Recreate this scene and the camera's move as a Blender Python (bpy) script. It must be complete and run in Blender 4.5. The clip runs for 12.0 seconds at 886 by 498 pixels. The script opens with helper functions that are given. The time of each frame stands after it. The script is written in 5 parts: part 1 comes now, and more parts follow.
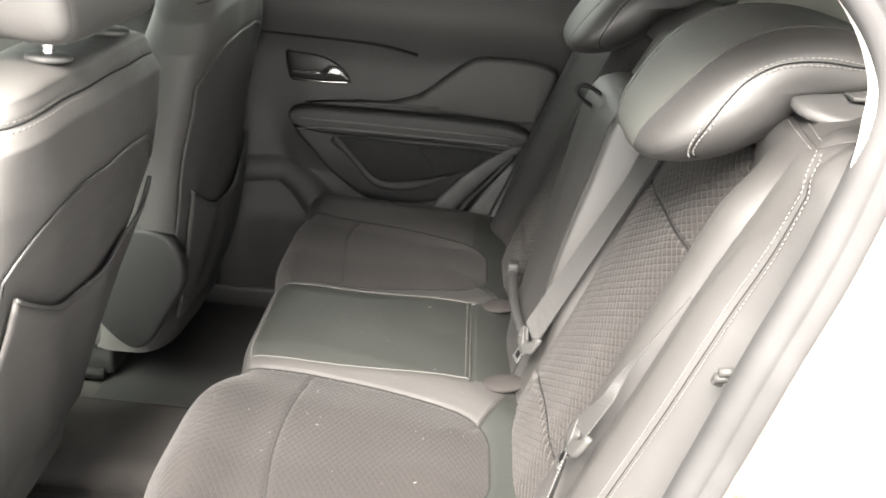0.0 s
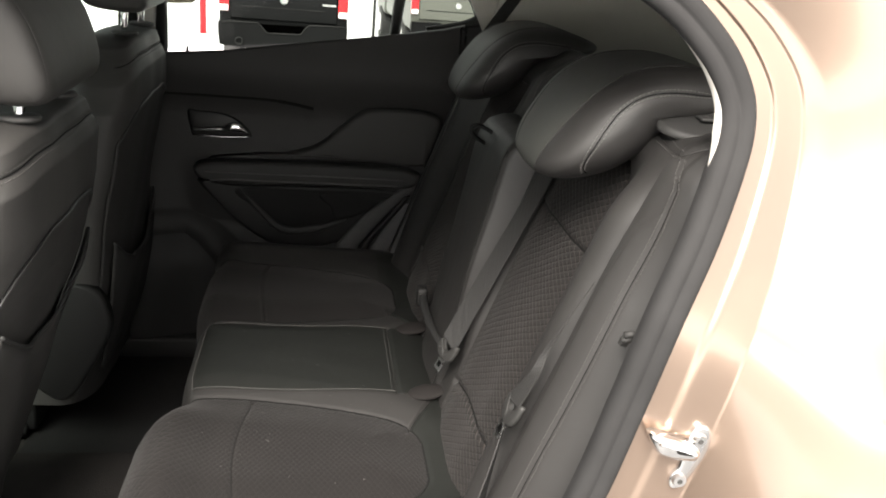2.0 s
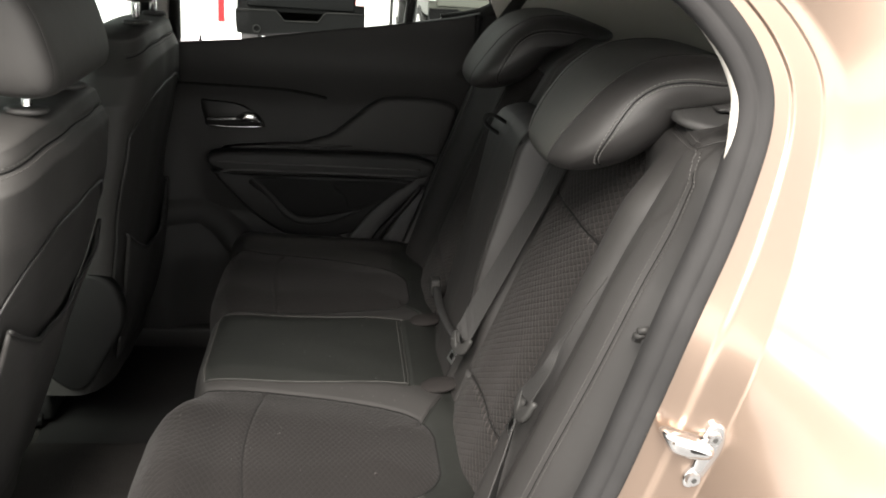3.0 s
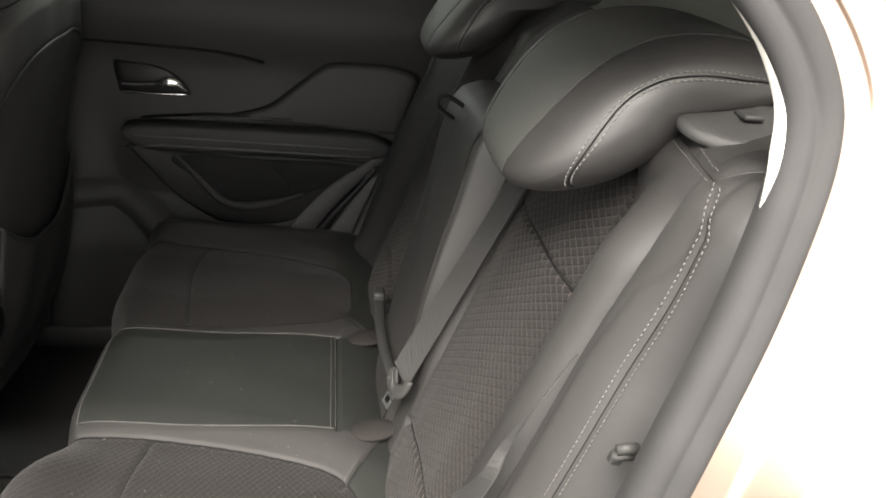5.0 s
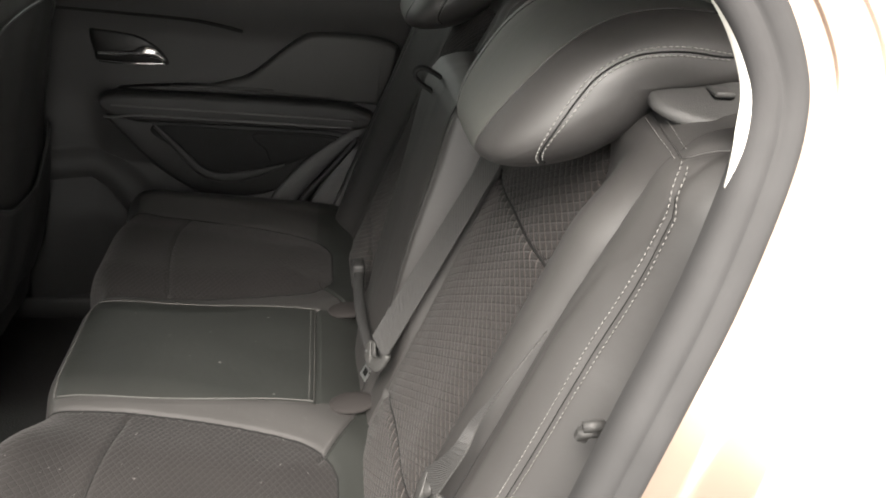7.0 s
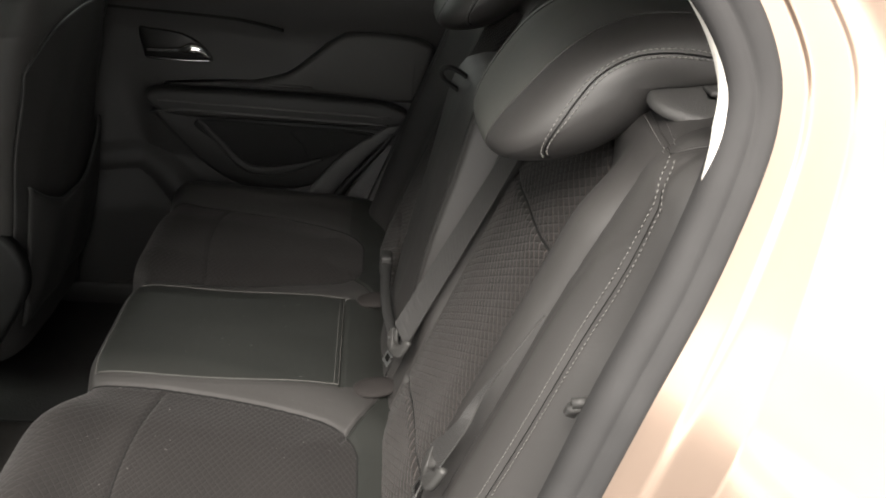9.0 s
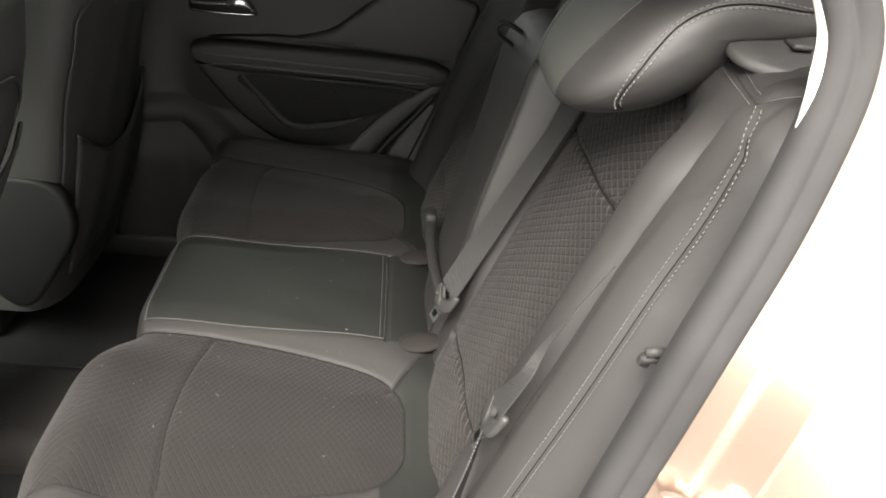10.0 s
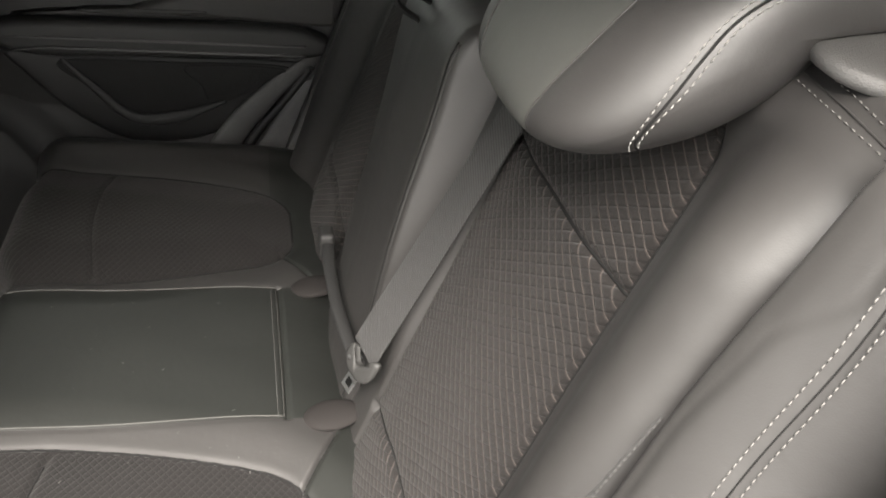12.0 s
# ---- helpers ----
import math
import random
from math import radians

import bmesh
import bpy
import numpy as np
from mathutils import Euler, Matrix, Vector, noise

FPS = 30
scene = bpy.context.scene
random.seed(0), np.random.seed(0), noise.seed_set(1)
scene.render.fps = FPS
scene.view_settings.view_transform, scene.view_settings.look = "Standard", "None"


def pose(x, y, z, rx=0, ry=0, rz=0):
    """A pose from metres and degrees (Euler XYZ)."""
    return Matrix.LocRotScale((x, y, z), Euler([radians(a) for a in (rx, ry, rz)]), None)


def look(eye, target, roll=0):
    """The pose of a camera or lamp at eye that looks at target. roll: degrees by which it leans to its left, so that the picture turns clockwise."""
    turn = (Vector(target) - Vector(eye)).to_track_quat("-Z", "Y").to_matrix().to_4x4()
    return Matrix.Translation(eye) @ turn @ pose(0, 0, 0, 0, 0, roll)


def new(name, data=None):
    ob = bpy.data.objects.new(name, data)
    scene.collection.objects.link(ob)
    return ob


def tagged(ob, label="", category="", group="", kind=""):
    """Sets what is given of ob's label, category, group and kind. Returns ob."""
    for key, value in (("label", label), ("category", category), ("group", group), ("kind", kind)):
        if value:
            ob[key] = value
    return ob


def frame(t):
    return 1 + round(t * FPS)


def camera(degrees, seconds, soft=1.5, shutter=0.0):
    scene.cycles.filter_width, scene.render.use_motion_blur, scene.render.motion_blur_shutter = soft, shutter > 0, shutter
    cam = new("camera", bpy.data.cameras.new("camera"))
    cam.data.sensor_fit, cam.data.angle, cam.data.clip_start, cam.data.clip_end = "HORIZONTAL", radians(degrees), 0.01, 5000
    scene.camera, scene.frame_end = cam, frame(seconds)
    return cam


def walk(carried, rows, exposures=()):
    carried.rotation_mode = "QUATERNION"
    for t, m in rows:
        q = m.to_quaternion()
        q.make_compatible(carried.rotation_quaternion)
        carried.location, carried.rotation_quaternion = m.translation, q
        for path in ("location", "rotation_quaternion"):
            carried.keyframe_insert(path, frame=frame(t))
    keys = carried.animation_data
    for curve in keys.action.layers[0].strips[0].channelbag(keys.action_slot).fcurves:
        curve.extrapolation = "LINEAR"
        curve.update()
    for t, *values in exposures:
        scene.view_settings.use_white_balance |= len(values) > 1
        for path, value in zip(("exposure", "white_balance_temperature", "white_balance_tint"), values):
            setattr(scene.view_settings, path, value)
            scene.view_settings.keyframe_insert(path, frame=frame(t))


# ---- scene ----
cam = camera(54.4, 12.0, soft=1.9)
PATH = [
    (0, (-0.095, -1.309, 1.511), (-0.094, 0.519, 0.7), 5.8),
    (0.5, (-0.113, -1.36, 1.521), (-0.059, 0.506, 0.804), 6.8),
    (1, (-0.172, -1.467, 1.534), (-0.027, 0.409, 0.856), 4.8),
    (1.5, (-0.19, -1.489, 1.527), (0.074, 0.375, 0.852), 4.5),
    (2, (-0.191, -1.489, 1.523), (0.109, 0.372, 0.856), 5.0),
    (2.5, (-0.19, -1.494, 1.522), (0.095, 0.369, 0.852), 4.8),
    (3, (-0.179, -1.472, 1.525), (0.08, 0.385, 0.827), 4.6),
    (3.5, (-0.107, -1.385, 1.534), (0.101, 0.47, 0.816), 4.7),
    (3.7, (-0.069, -1.34, 1.533), (0.131, 0.517, 0.818), 4.8),
    (5.3, (-0.07, -1.121, 1.497), (0.249, 0.672, 0.669), 6.7),
    (5.5, (-0.077, -1.105, 1.495), (0.256, 0.673, 0.643), 6.9),
    (6, (-0.084, -1.11, 1.504), (0.268, 0.657, 0.635), 7.6),
    (6.5, (-0.08, -1.117, 1.506), (0.273, 0.656, 0.651), 7.7),
    (6.7, (-0.071, -1.125, 1.508), (0.279, 0.65, 0.654), 7.3),
    (8.3, (-0.001, -1.279, 1.522), (0.146, 0.516, 0.652), 6.2),
    (8.5, (-0.01, -1.258, 1.524), (0.143, 0.537, 0.654), 6.4),
    (9, (-0.026, -1.204, 1.524), (0.19, 0.586, 0.659), 6.7),
    (9.5, (-0.051, -1.199, 1.512), (0.179, 0.575, 0.618), 7.3),
    (10, (-0.072, -1.21, 1.5), (0.109, 0.551, 0.569), 7.9),
    (10.5, (-0.071, -1.201, 1.496), (0.076, 0.553, 0.546), 7.5),
    (11, (-0.081, -1.147, 1.492), (0.128, 0.595, 0.533), 6.8),
    (11.5, (-0.079, -1.042, 1.469), (0.295, 0.664, 0.495), 7.3),
    (12, (-0.075, -0.871, 1.462), (0.378, 0.781, 0.429), 7.2),
]
EXPOSURES = [(0, 4.8), (0.5, 4.25), (1, 3.4), (1.5, 2.8), (2, 2.55), (2.5, 2.45), (3.5, 2.75), (5.5, 3.45), (6.5, 3.58), (8.5, 2.68), (9.0, 2.82), (9.5, 3.0), (10.5, 3.48), (11.5, 3.4), (12, 3.55)]
walk(cam, [(t, look(eye, target, roll)) for t, eye, target, roll in PATH], EXPOSURES)

# ---------------------------------------------------------------- light
world = bpy.data.worlds.new("overcast")
scene.world = world
world.use_nodes = True
wn, wl = world.node_tree.nodes, world.node_tree.links
sky = wn.new("ShaderNodeTexSky")
sky.sky_type, sky.sun_disc = "NISHITA", False
sky.sun_elevation, sky.sun_rotation = radians(50.2), radians(198.4)
cloud = wn.new("ShaderNodeMixRGB")
cloud.inputs[0].default_value = 0.8
cloud.inputs[2].default_value = (9.2, 8.8, 8.1, 1)
wl.new(sky.outputs[0], cloud.inputs[1])
wl.new(cloud.outputs[0], wn["Background"].inputs[0])
wn["Background"].inputs[1].default_value = 0.054

sun = new("sun", bpy.data.lights.new("sun", "SUN"))
sun.data.energy, sun.data.angle, sun.data.color = 4.5, radians(42), (1.0, 0.93, 0.85)
sun.matrix_world = look((0, 0, 0), (0.20, 0.60, -0.76))


# ---------------------------------------------------------------- materials
def material(name, color, rough=0.5, metal=0.0, spec=0.5, grain=0.0, grain_size=400.0, stain=0.0, stain_size=6.0, sheen=0.0, coat=0.0, wrinkle=0.0):
    """A surface with fine relief (grain) and broad unevenness (stain)."""
    m = bpy.data.materials.new(name)
    m.use_nodes = True
    n, l = m.node_tree.nodes, m.node_tree.links
    b = n["Principled BSDF"]
    b.inputs["Roughness"].default_value = rough
    b.inputs["Metallic"].default_value = metal
    b.inputs["Specular IOR Level"].default_value = spec
    b.inputs["Coat Weight"].default_value = coat
    b.inputs["Coat Roughness"].default_value = 0.08
    if sheen:
        b.inputs["Sheen Weight"].default_value = sheen
        b.inputs["Sheen Roughness"].default_value = 0.5
    tc = n.new("ShaderNodeTexCoord")
    broad = n.new("ShaderNodeTexNoise")
    broad.inputs["Scale"].default_value, broad.inputs["Detail"].default_value = stain_size, 5
    l.new(tc.outputs["Object"], broad.inputs["Vector"])
    ramp = n.new("ShaderNodeMixRGB")
    ramp.blend_type = "MIX"
    ramp.inputs[1].default_value = (*[c * (1 - stain) for c in color], 1)
    ramp.inputs[2].default_value = (*[min(1, c * (1 + stain)) for c in color], 1)
    l.new(broad.outputs["Fac"], ramp.inputs[0])
    l.new(ramp.outputs[0], b.inputs["Base Color"])
    mr = n.new("ShaderNodeMapRange")
    mr.inputs["To Min"].default_value, mr.inputs["To Max"].default_value = max(0.02, rough - 0.06), min(1, rough + 0.06)
    l.new(broad.outputs["Fac"], mr.inputs["Value"])
    l.new(mr.outputs[0], b.inputs["Roughness"])
    if grain:
        fine = n.new("ShaderNodeTexVoronoi")
        fine.inputs["Scale"].default_value = grain_size
        l.new(tc.outputs["Object"], fine.inputs["Vector"])
        bump = n.new("ShaderNodeBump")
        bump.inputs["Strength"].default_value, bump.inputs["Distance"].default_value = grain, 0.001
        l.new(fine.outputs["Distance"], bump.inputs["Height"])
        soft_ = n.new("ShaderNodeBump")
        soft_.inputs["Strength"].default_value, soft_.inputs["Distance"].default_value = wrinkle, 0.004
        slack = n.new("ShaderNodeTexNoise")
        slack.inputs["Scale"].default_value, slack.inputs["Detail"].default_value = 38, 3
        l.new(tc.outputs["Object"], slack.inputs["Vector"])
        l.new(slack.outputs["Fac"], soft_.inputs["Height"])
        l.new(soft_.outputs[0], bump.inputs["Normal"])
        l.new(bump.outputs[0], b.inputs["Normal"])
    return m


def woven(name, dark, thread, pitch_u, pitch_v, strong, relief=0.8):
    """Knitted seat cloth: raised lozenges bounded by lighter threads, laid out in the cloth's own metres."""
    m = bpy.data.materials.new(name)
    m.use_nodes = True
    n, l = m.node_tree.nodes, m.node_tree.links
    b = n["Principled BSDF"]
    b.inputs["Roughness"].default_value = 0.85
    b.inputs["Specular IOR Level"].default_value = 0.12
    b.inputs["Sheen Weight"].default_value = 0.03
    uv = n.new("ShaderNodeUVMap")
    sep = n.new("ShaderNodeSeparateXYZ")
    l.new(uv.outputs[0], sep.inputs[0])

    def math_(op, a, c):
        k = n.new("ShaderNodeMath")
        k.operation = op
        for i, v in enumerate((a, c)):
            if isinstance(v, (int, float)):
                k.inputs[i].default_value = v
            else:
                l.new(v, k.inputs[i])
        return k.outputs[0]
    u = math_("DIVIDE", sep.outputs[0], pitch_u)
    v = math_("DIVIDE", sep.outputs[1], pitch_v)
    a = math_("ABSOLUTE", math_("SUBTRACT", math_("FRACT", math_("ADD", u, v), 0.0), 0.5), 0.0)
    c = math_("ABSOLUTE", math_("SUBTRACT", math_("FRACT", math_("SUBTRACT", v, u), 0.0), 0.5), 0.0)
    edge = math_("MAXIMUM", a, c)              # 0.5 on the threads, 0 inside a lozenge
    pillow = math_("SUBTRACT", 0.5, math_("POWER", math_("MULTIPLY", edge, 2.0), 5.0))
    thr = n.new("ShaderNodeMapRange")
    thr.inputs["From Min"].default_value, thr.inputs["From Max"].default_value = 0.42, 0.49
    l.new(math_("MAXIMUM", c, math_("MULTIPLY", a, strong)), thr.inputs["Value"])
    tc = n.new("ShaderNodeTexCoord")
    wear = n.new("ShaderNodeTexNoise")
    wear.inputs["Scale"].default_value, wear.inputs["Detail"].default_value = 9, 6
    l.new(tc.outputs["Object"], wear.inputs["Vector"])
    fib = n.new("ShaderNodeTexNoise")
    fib.inputs["Scale"].default_value, fib.inputs["Detail"].default_value = 900, 2
    l.new(tc.outputs["Object"], fib.inputs["Vector"])
    base = n.new("ShaderNodeMixRGB")
    base.inputs[1].default_value, base.inputs[2].default_value = (*[x * 0.75 for x in dark], 1), (*[x * 1.3 for x in dark], 1)
    l.new(wear.outputs["Fac"], base.inputs[0])
    mix = n.new("ShaderNodeMixRGB")
    mix.inputs[2].default_value = (*thread, 1)
    l.new(math_("MULTIPLY", thr.outputs[0], math_("ADD", 0.2, math_("MULTIPLY", fib.outputs["Fac"], 0.9))), mix.inputs[0])
    l.new(base.outputs[0], mix.inputs[1])
    l.new(mix.outputs[0], b.inputs["Base Color"])
    height = math_("ADD", pillow, math_("MULTIPLY", fib.outputs["Fac"], 0.35))
    bump = n.new("ShaderNodeBump")
    bump.inputs["Strength"].default_value, bump.inputs["Distance"].default_value = relief, 0.0018
    l.new(height, bump.inputs["Height"])
    l.new(bump.outputs[0], b.inputs["Normal"])
    return m


def webbing(name):
    m = material(name, (0.042, 0.041, 0.040), 0.6, spec=0.3)
    n, l = m.node_tree.nodes, m.node_tree.links
    uv = n.new("ShaderNodeUVMap")
    wave = n.new("ShaderNodeTexWave")
    wave.bands_direction = "DIAGONAL"
    wave.inputs["Scale"].default_value, wave.inputs["Distortion"].default_value = 140, 0.8
    wave.inputs["Detail Scale"].default_value = 3.0
    l.new(uv.outputs[0], wave.inputs["Vector"])
    bump = n.new("ShaderNodeBump")
    bump.inputs["Strength"].default_value, bump.inputs["Distance"].default_value = 0.7, 0.0012
    l.new(wave.outputs["Fac"], bump.inputs["Height"])
    l.new(bump.outputs[0], n["Principled BSDF"].inputs["Normal"])
    tone = n.new("ShaderNodeMixRGB")
    tone.inputs[1].default_value, tone.inputs[2].default_value = (0.0145, 0.0142, 0.014, 1), (0.0225, 0.0222, 0.0218, 1)
    l.new(wave.outputs["Fac"], tone.inputs[0])
    l.new(tone.outputs[0], n["Principled BSDF"].inputs["Base Color"])
    return m


seam_black = material("seam_shade_black", (0.006, 0.006, 0.006), 0.9, spec=0.1)
leather = material("black_leather", (0.0120, 0.0113, 0.0109), 0.54, spec=0.55, wrinkle=0.16, grain=0.05, grain_size=900, stain=0.25, stain_size=5)
# same leather, lightened so front light on the headrest faces is painted in
headrest_lit_leather = material("headrest_lit_leather", (0.029, 0.0298, 0.0272), 0.60, spec=0.44, wrinkle=0.14, grain=0.05, grain_size=900, stain=0.25, stain_size=5)
seat_shell = material("seat_shell", (0.021, 0.0205, 0.020), 0.72, spec=0.25, grain=0.3, grain_size=600, stain=0.25, stain_size=8)
# same leather, lightened to paint in light the front seats lack
front_lit_leather = material("front_seat_lit_leather", (0.026, 0.025, 0.024), 0.64, spec=0.40, wrinkle=0.16, grain=0.05, grain_size=900, stain=0.25, stain_size=5)
leather_plain = material("centre_leather", (0.0060, 0.0065, 0.0058), 0.48, spec=0.40, wrinkle=0.14, grain=0.05, grain_size=900, stain=0.25, stain_size=9)
cloth = woven("seat_cloth", (0.0064, 0.0056, 0.0053), (0.066, 0.053, 0.047), 0.0115, 0.019, 0.83, 1.0)
cloth_flat = woven("cushion_cloth", (0.0055, 0.0049, 0.0047), (0.0070, 0.0062, 0.0059), 0.0095, 0.0145, 0.90, 0.45)
thread_white = material("light_thread", (0.056, 0.054, 0.051), 0.8)
# same pale thread, its colour brightened to offset how light falls on the headrests
thread_lit = material("lit_thread", (0.105, 0.102, 0.097), 0.8)
thread_dark = material("grey_thread", (0.034, 0.033, 0.031), 0.8)
plastic = material("black_plastic", (0.006, 0.006, 0.006), 0.55, spec=0.28, grain=0.35, grain_size=900, stain=0.2)
plastic_grey = material("charcoal_plastic", (0.0105, 0.0104, 0.0102), 0.55, spec=0.28, grain=0.35, grain_size=900, stain=0.2)
plastic_soft = material("soft_touch_trim", (0.0125, 0.0125, 0.0125), 0.6, spec=0.25, grain=0.3, grain_size=700, stain=0.2)
gloss_black = material("gloss_black", (0.0025, 0.0025, 0.0025), 0.30, spec=0.12)
rubber = material("rubber_seal", (0.018, 0.0178, 0.018), 0.85, spec=0.12, grain=0.05, grain_size=500, stain=0.3, stain_size=20)
chrome = material("chrome", (0.75, 0.75, 0.75), 0.12, metal=1.0)
steel = material("bright_steel", (0.6, 0.6, 0.6), 0.28, metal=1.0, stain=0.3, stain_size=60)
paint = material("copper_paint", (0.275, 0.206, 0.162), 0.30, metal=0.85, coat=0.7, stain=0.06, stain_size=3)
arch_grey = material("grey_arch_plastic", (0.022, 0.0216, 0.021), 0.6, grain=0.3, grain_size=800, stain=0.1)
insert_grey = material("insert_leatherette", (0.0165, 0.0163, 0.0158), 0.58, spec=0.28, grain=0.3, grain_size=700, stain=0.2)
piping_black = material("dark_piping", (0.016, 0.0153, 0.015), 0.6, spec=0.35)
headliner = material("grey_trim_cloth", (0.34, 0.33, 0.30), 0.9, grain=0.3, grain_size=800, stain=0.06)
pillar_trim = material("grey_pillar_trim", (0.30, 0.29, 0.27), 0.6, grain=0.3, grain_size=800, stain=0.06)
carpet = material("carpet", (0.016, 0.015, 0.0143), 0.95, spec=0.05, grain=1.0, grain_size=450, stain=0.5, stain_size=14)
mat_rubber = material("rubber_mat", (0.007, 0.007, 0.007), 0.75, spec=0.15, grain=0.5, grain_size=300, stain=0.3)
strap = webbing("belt_webbing")
snow = material("snow", (0.66, 0.67, 0.68), 0.8, grain=0.5, grain_size=3, stain=0.08, stain_size=0.4)
truck_black = material("black_truck_paint", (0.0018, 0.0020, 0.0023), 0.6, spec=0.12, coat=0.02, stain=0.4, stain_size=1.5)
truck_olive = material("pewter_truck_paint", (0.085, 0.088, 0.075), 0.45, metal=0.2, coat=0.1, stain=0.2, stain_size=1.0)
truck_trim = material("dull_bumper", (0.0018, 0.0019, 0.0021), 0.7, spec=0.12, stain=0.6, stain_size=3)
truck_edge = material("off_black_trim", (0.006, 0.006, 0.006), 0.6, spec=0.2, stain=0.4, stain_size=4)
slush = material("added_dark_ground", (0.075, 0.075, 0.076), 0.6, grain=0.6, grain_size=12, stain=0.5, stain_size=2)
lint_white = material("lint", (0.13, 0.125, 0.12), 0.9)
flap_brown = material("anchor_flap", (0.009, 0.0080, 0.0077), 0.85, spec=0.12, grain=0.2, grain_size=700, stain=0.3)
tail_red = material("red_lens", (0.5, 0.015, 0.02), 0.2)
tail_white = material("white_lens", (0.7, 0.7, 0.7), 0.2)
post_red = material("red_post_paint", (0.55, 0.02, 0.03), 0.5, stain=0.2)
tyre = material("tyre", (0.02, 0.02, 0.02), 0.8)
bark = material("bark", (0.09, 0.07, 0.055), 0.9, grain=0.6, grain_size=20, stain=0.3)
brush = material("dry_brush", (0.10, 0.085, 0.06), 0.9, stain=0.4)


def tinted_glass(name, clear):
    """Thin car glazing: lets through a share of the light and mirrors a little."""
    m = bpy.data.materials.new(name)
    m.use_nodes = True
    n, l = m.node_tree.nodes, m.node_tree.links
    n.remove(n["Principled BSDF"])
    seen, shine, mix, fr = n.new("ShaderNodeBsdfTransparent"), n.new("ShaderNodeBsdfGlossy"), n.new("ShaderNodeMixShader"), n.new("ShaderNodeFresnel")
    seen.inputs[0].default_value = (*clear, 1)
    shine.inputs["Roughness"].default_value, fr.inputs["IOR"].default_value = 0.02, 1.22
    l.new(fr.outputs[0], mix.inputs[0])
    l.new(seen.outputs[0], mix.inputs[1])
    l.new(shine.outputs[0], mix.inputs[2])
    l.new(mix.outputs[0], n["Material Output"].inputs["Surface"])
    return m


glass = tinted_glass("privacy_glass", (0.40, 0.43, 0.41))
glass_front = tinted_glass("clear_glass", (0.72, 0.76, 0.74))


# ---------------------------------------------------------------- builders
def thing(name, at, label="", category="", group="", kind=""):
    ob = new(name)
    ob.location = at
    ob.empty_display_size = 0.05
    return tagged(ob, label, category, group, kind)


def put(name, verts, faces, mat, parent=None, label="", uvs=None, smooth=True):
    me = bpy.data.meshes.new(name)
    me.from_pydata([tuple(v) for v in verts], [], [tuple(f) for f in faces])
    me.materials.append(mat)
    if uvs is not None:
        lay = me.uv_layers.new(name="UVMap")
        idx = np.empty(len(me.loops), dtype=np.int32)
        me.loops.foreach_get("vertex_index", idx)
        lay.data.foreach_set("uv", np.asarray(uvs, dtype=np.float32)[idx].ravel())
    if smooth:
        me.polygons.foreach_set("use_smooth", [True] * len(me.polygons))
    me.update()
    ob = new(name, me)
    if parent is not None:
        ob.parent = parent
        if parent.type == "EMPTY":
            ob.matrix_parent_inverse = Matrix.Translation(-parent.location)
    return tagged(ob, label)


def part(name, bm, mat, parent=None, label="", smooth=True):
    bmesh.ops.recalc_face_normals(bm, faces=bm.faces)
    verts = [v.co.copy() for v in bm.verts]
    bm.verts.index_update()
    faces = [[v.index for v in f.verts] for f in bm.faces]
    bm.free()
    return put(name, verts, faces, mat, parent, label, smooth=smooth)


def box(bm, lo, hi, bevel=0.0, seg=2):
    got = bmesh.ops.create_cube(bm, size=1.0)["verts"]
    c = [(a + b) / 2 for a, b in zip(lo, hi)]
    for v in got:
        v.co = Vector([c[i] + v.co[i] * (hi[i] - lo[i]) for i in range(3)])
    if bevel:
        edges = list({e for v in got for e in v.link_edges})
        bmesh.ops.bevel(bm, geom=edges, offset=bevel, segments=seg, affect="EDGES", profile=0.5)
    return bm


def boxed(name, lo, hi, mat, parent=None, bevel=0.004, label="", seg=2):
    ob = part(name, box(bmesh.new(), lo, hi, bevel, seg), mat, parent, label, smooth=False)
    return ob


def curve_points(ctrl, step, closed=False):
    """Catmull-Rom through control points, resampled at even steps."""
    p = np.asarray(ctrl, float)
    if closed:
        q = np.vstack([p[-1], p, p[0], p[1]])
    else:
        q = np.vstack([2 * p[0] - p[1], p, 2 * p[-1] - p[-2]])
    out = []
    for i in range(len(q) - 3):
        a, b, c, d = q[i:i + 4]
        t = np.linspace(0, 1, 24, endpoint=False)[:, None]
        out.append(0.5 * (2 * b + (c - a) * t + (2 * a - 5 * b + 4 * c - d) * t ** 2 + (3 * b - a - 3 * c + d) * t ** 3))
    out = np.vstack(out + [q[-2][None]])
    run = np.r_[0, np.cumsum(np.linalg.norm(np.diff(out, axis=0), axis=1))]
    n = max(2, int(round(run[-1] / step)) + 1)
    s = np.linspace(0, run[-1], n)
    return np.stack([np.interp(s, run, out[:, k]) for k in range(out.shape[1])], 1)


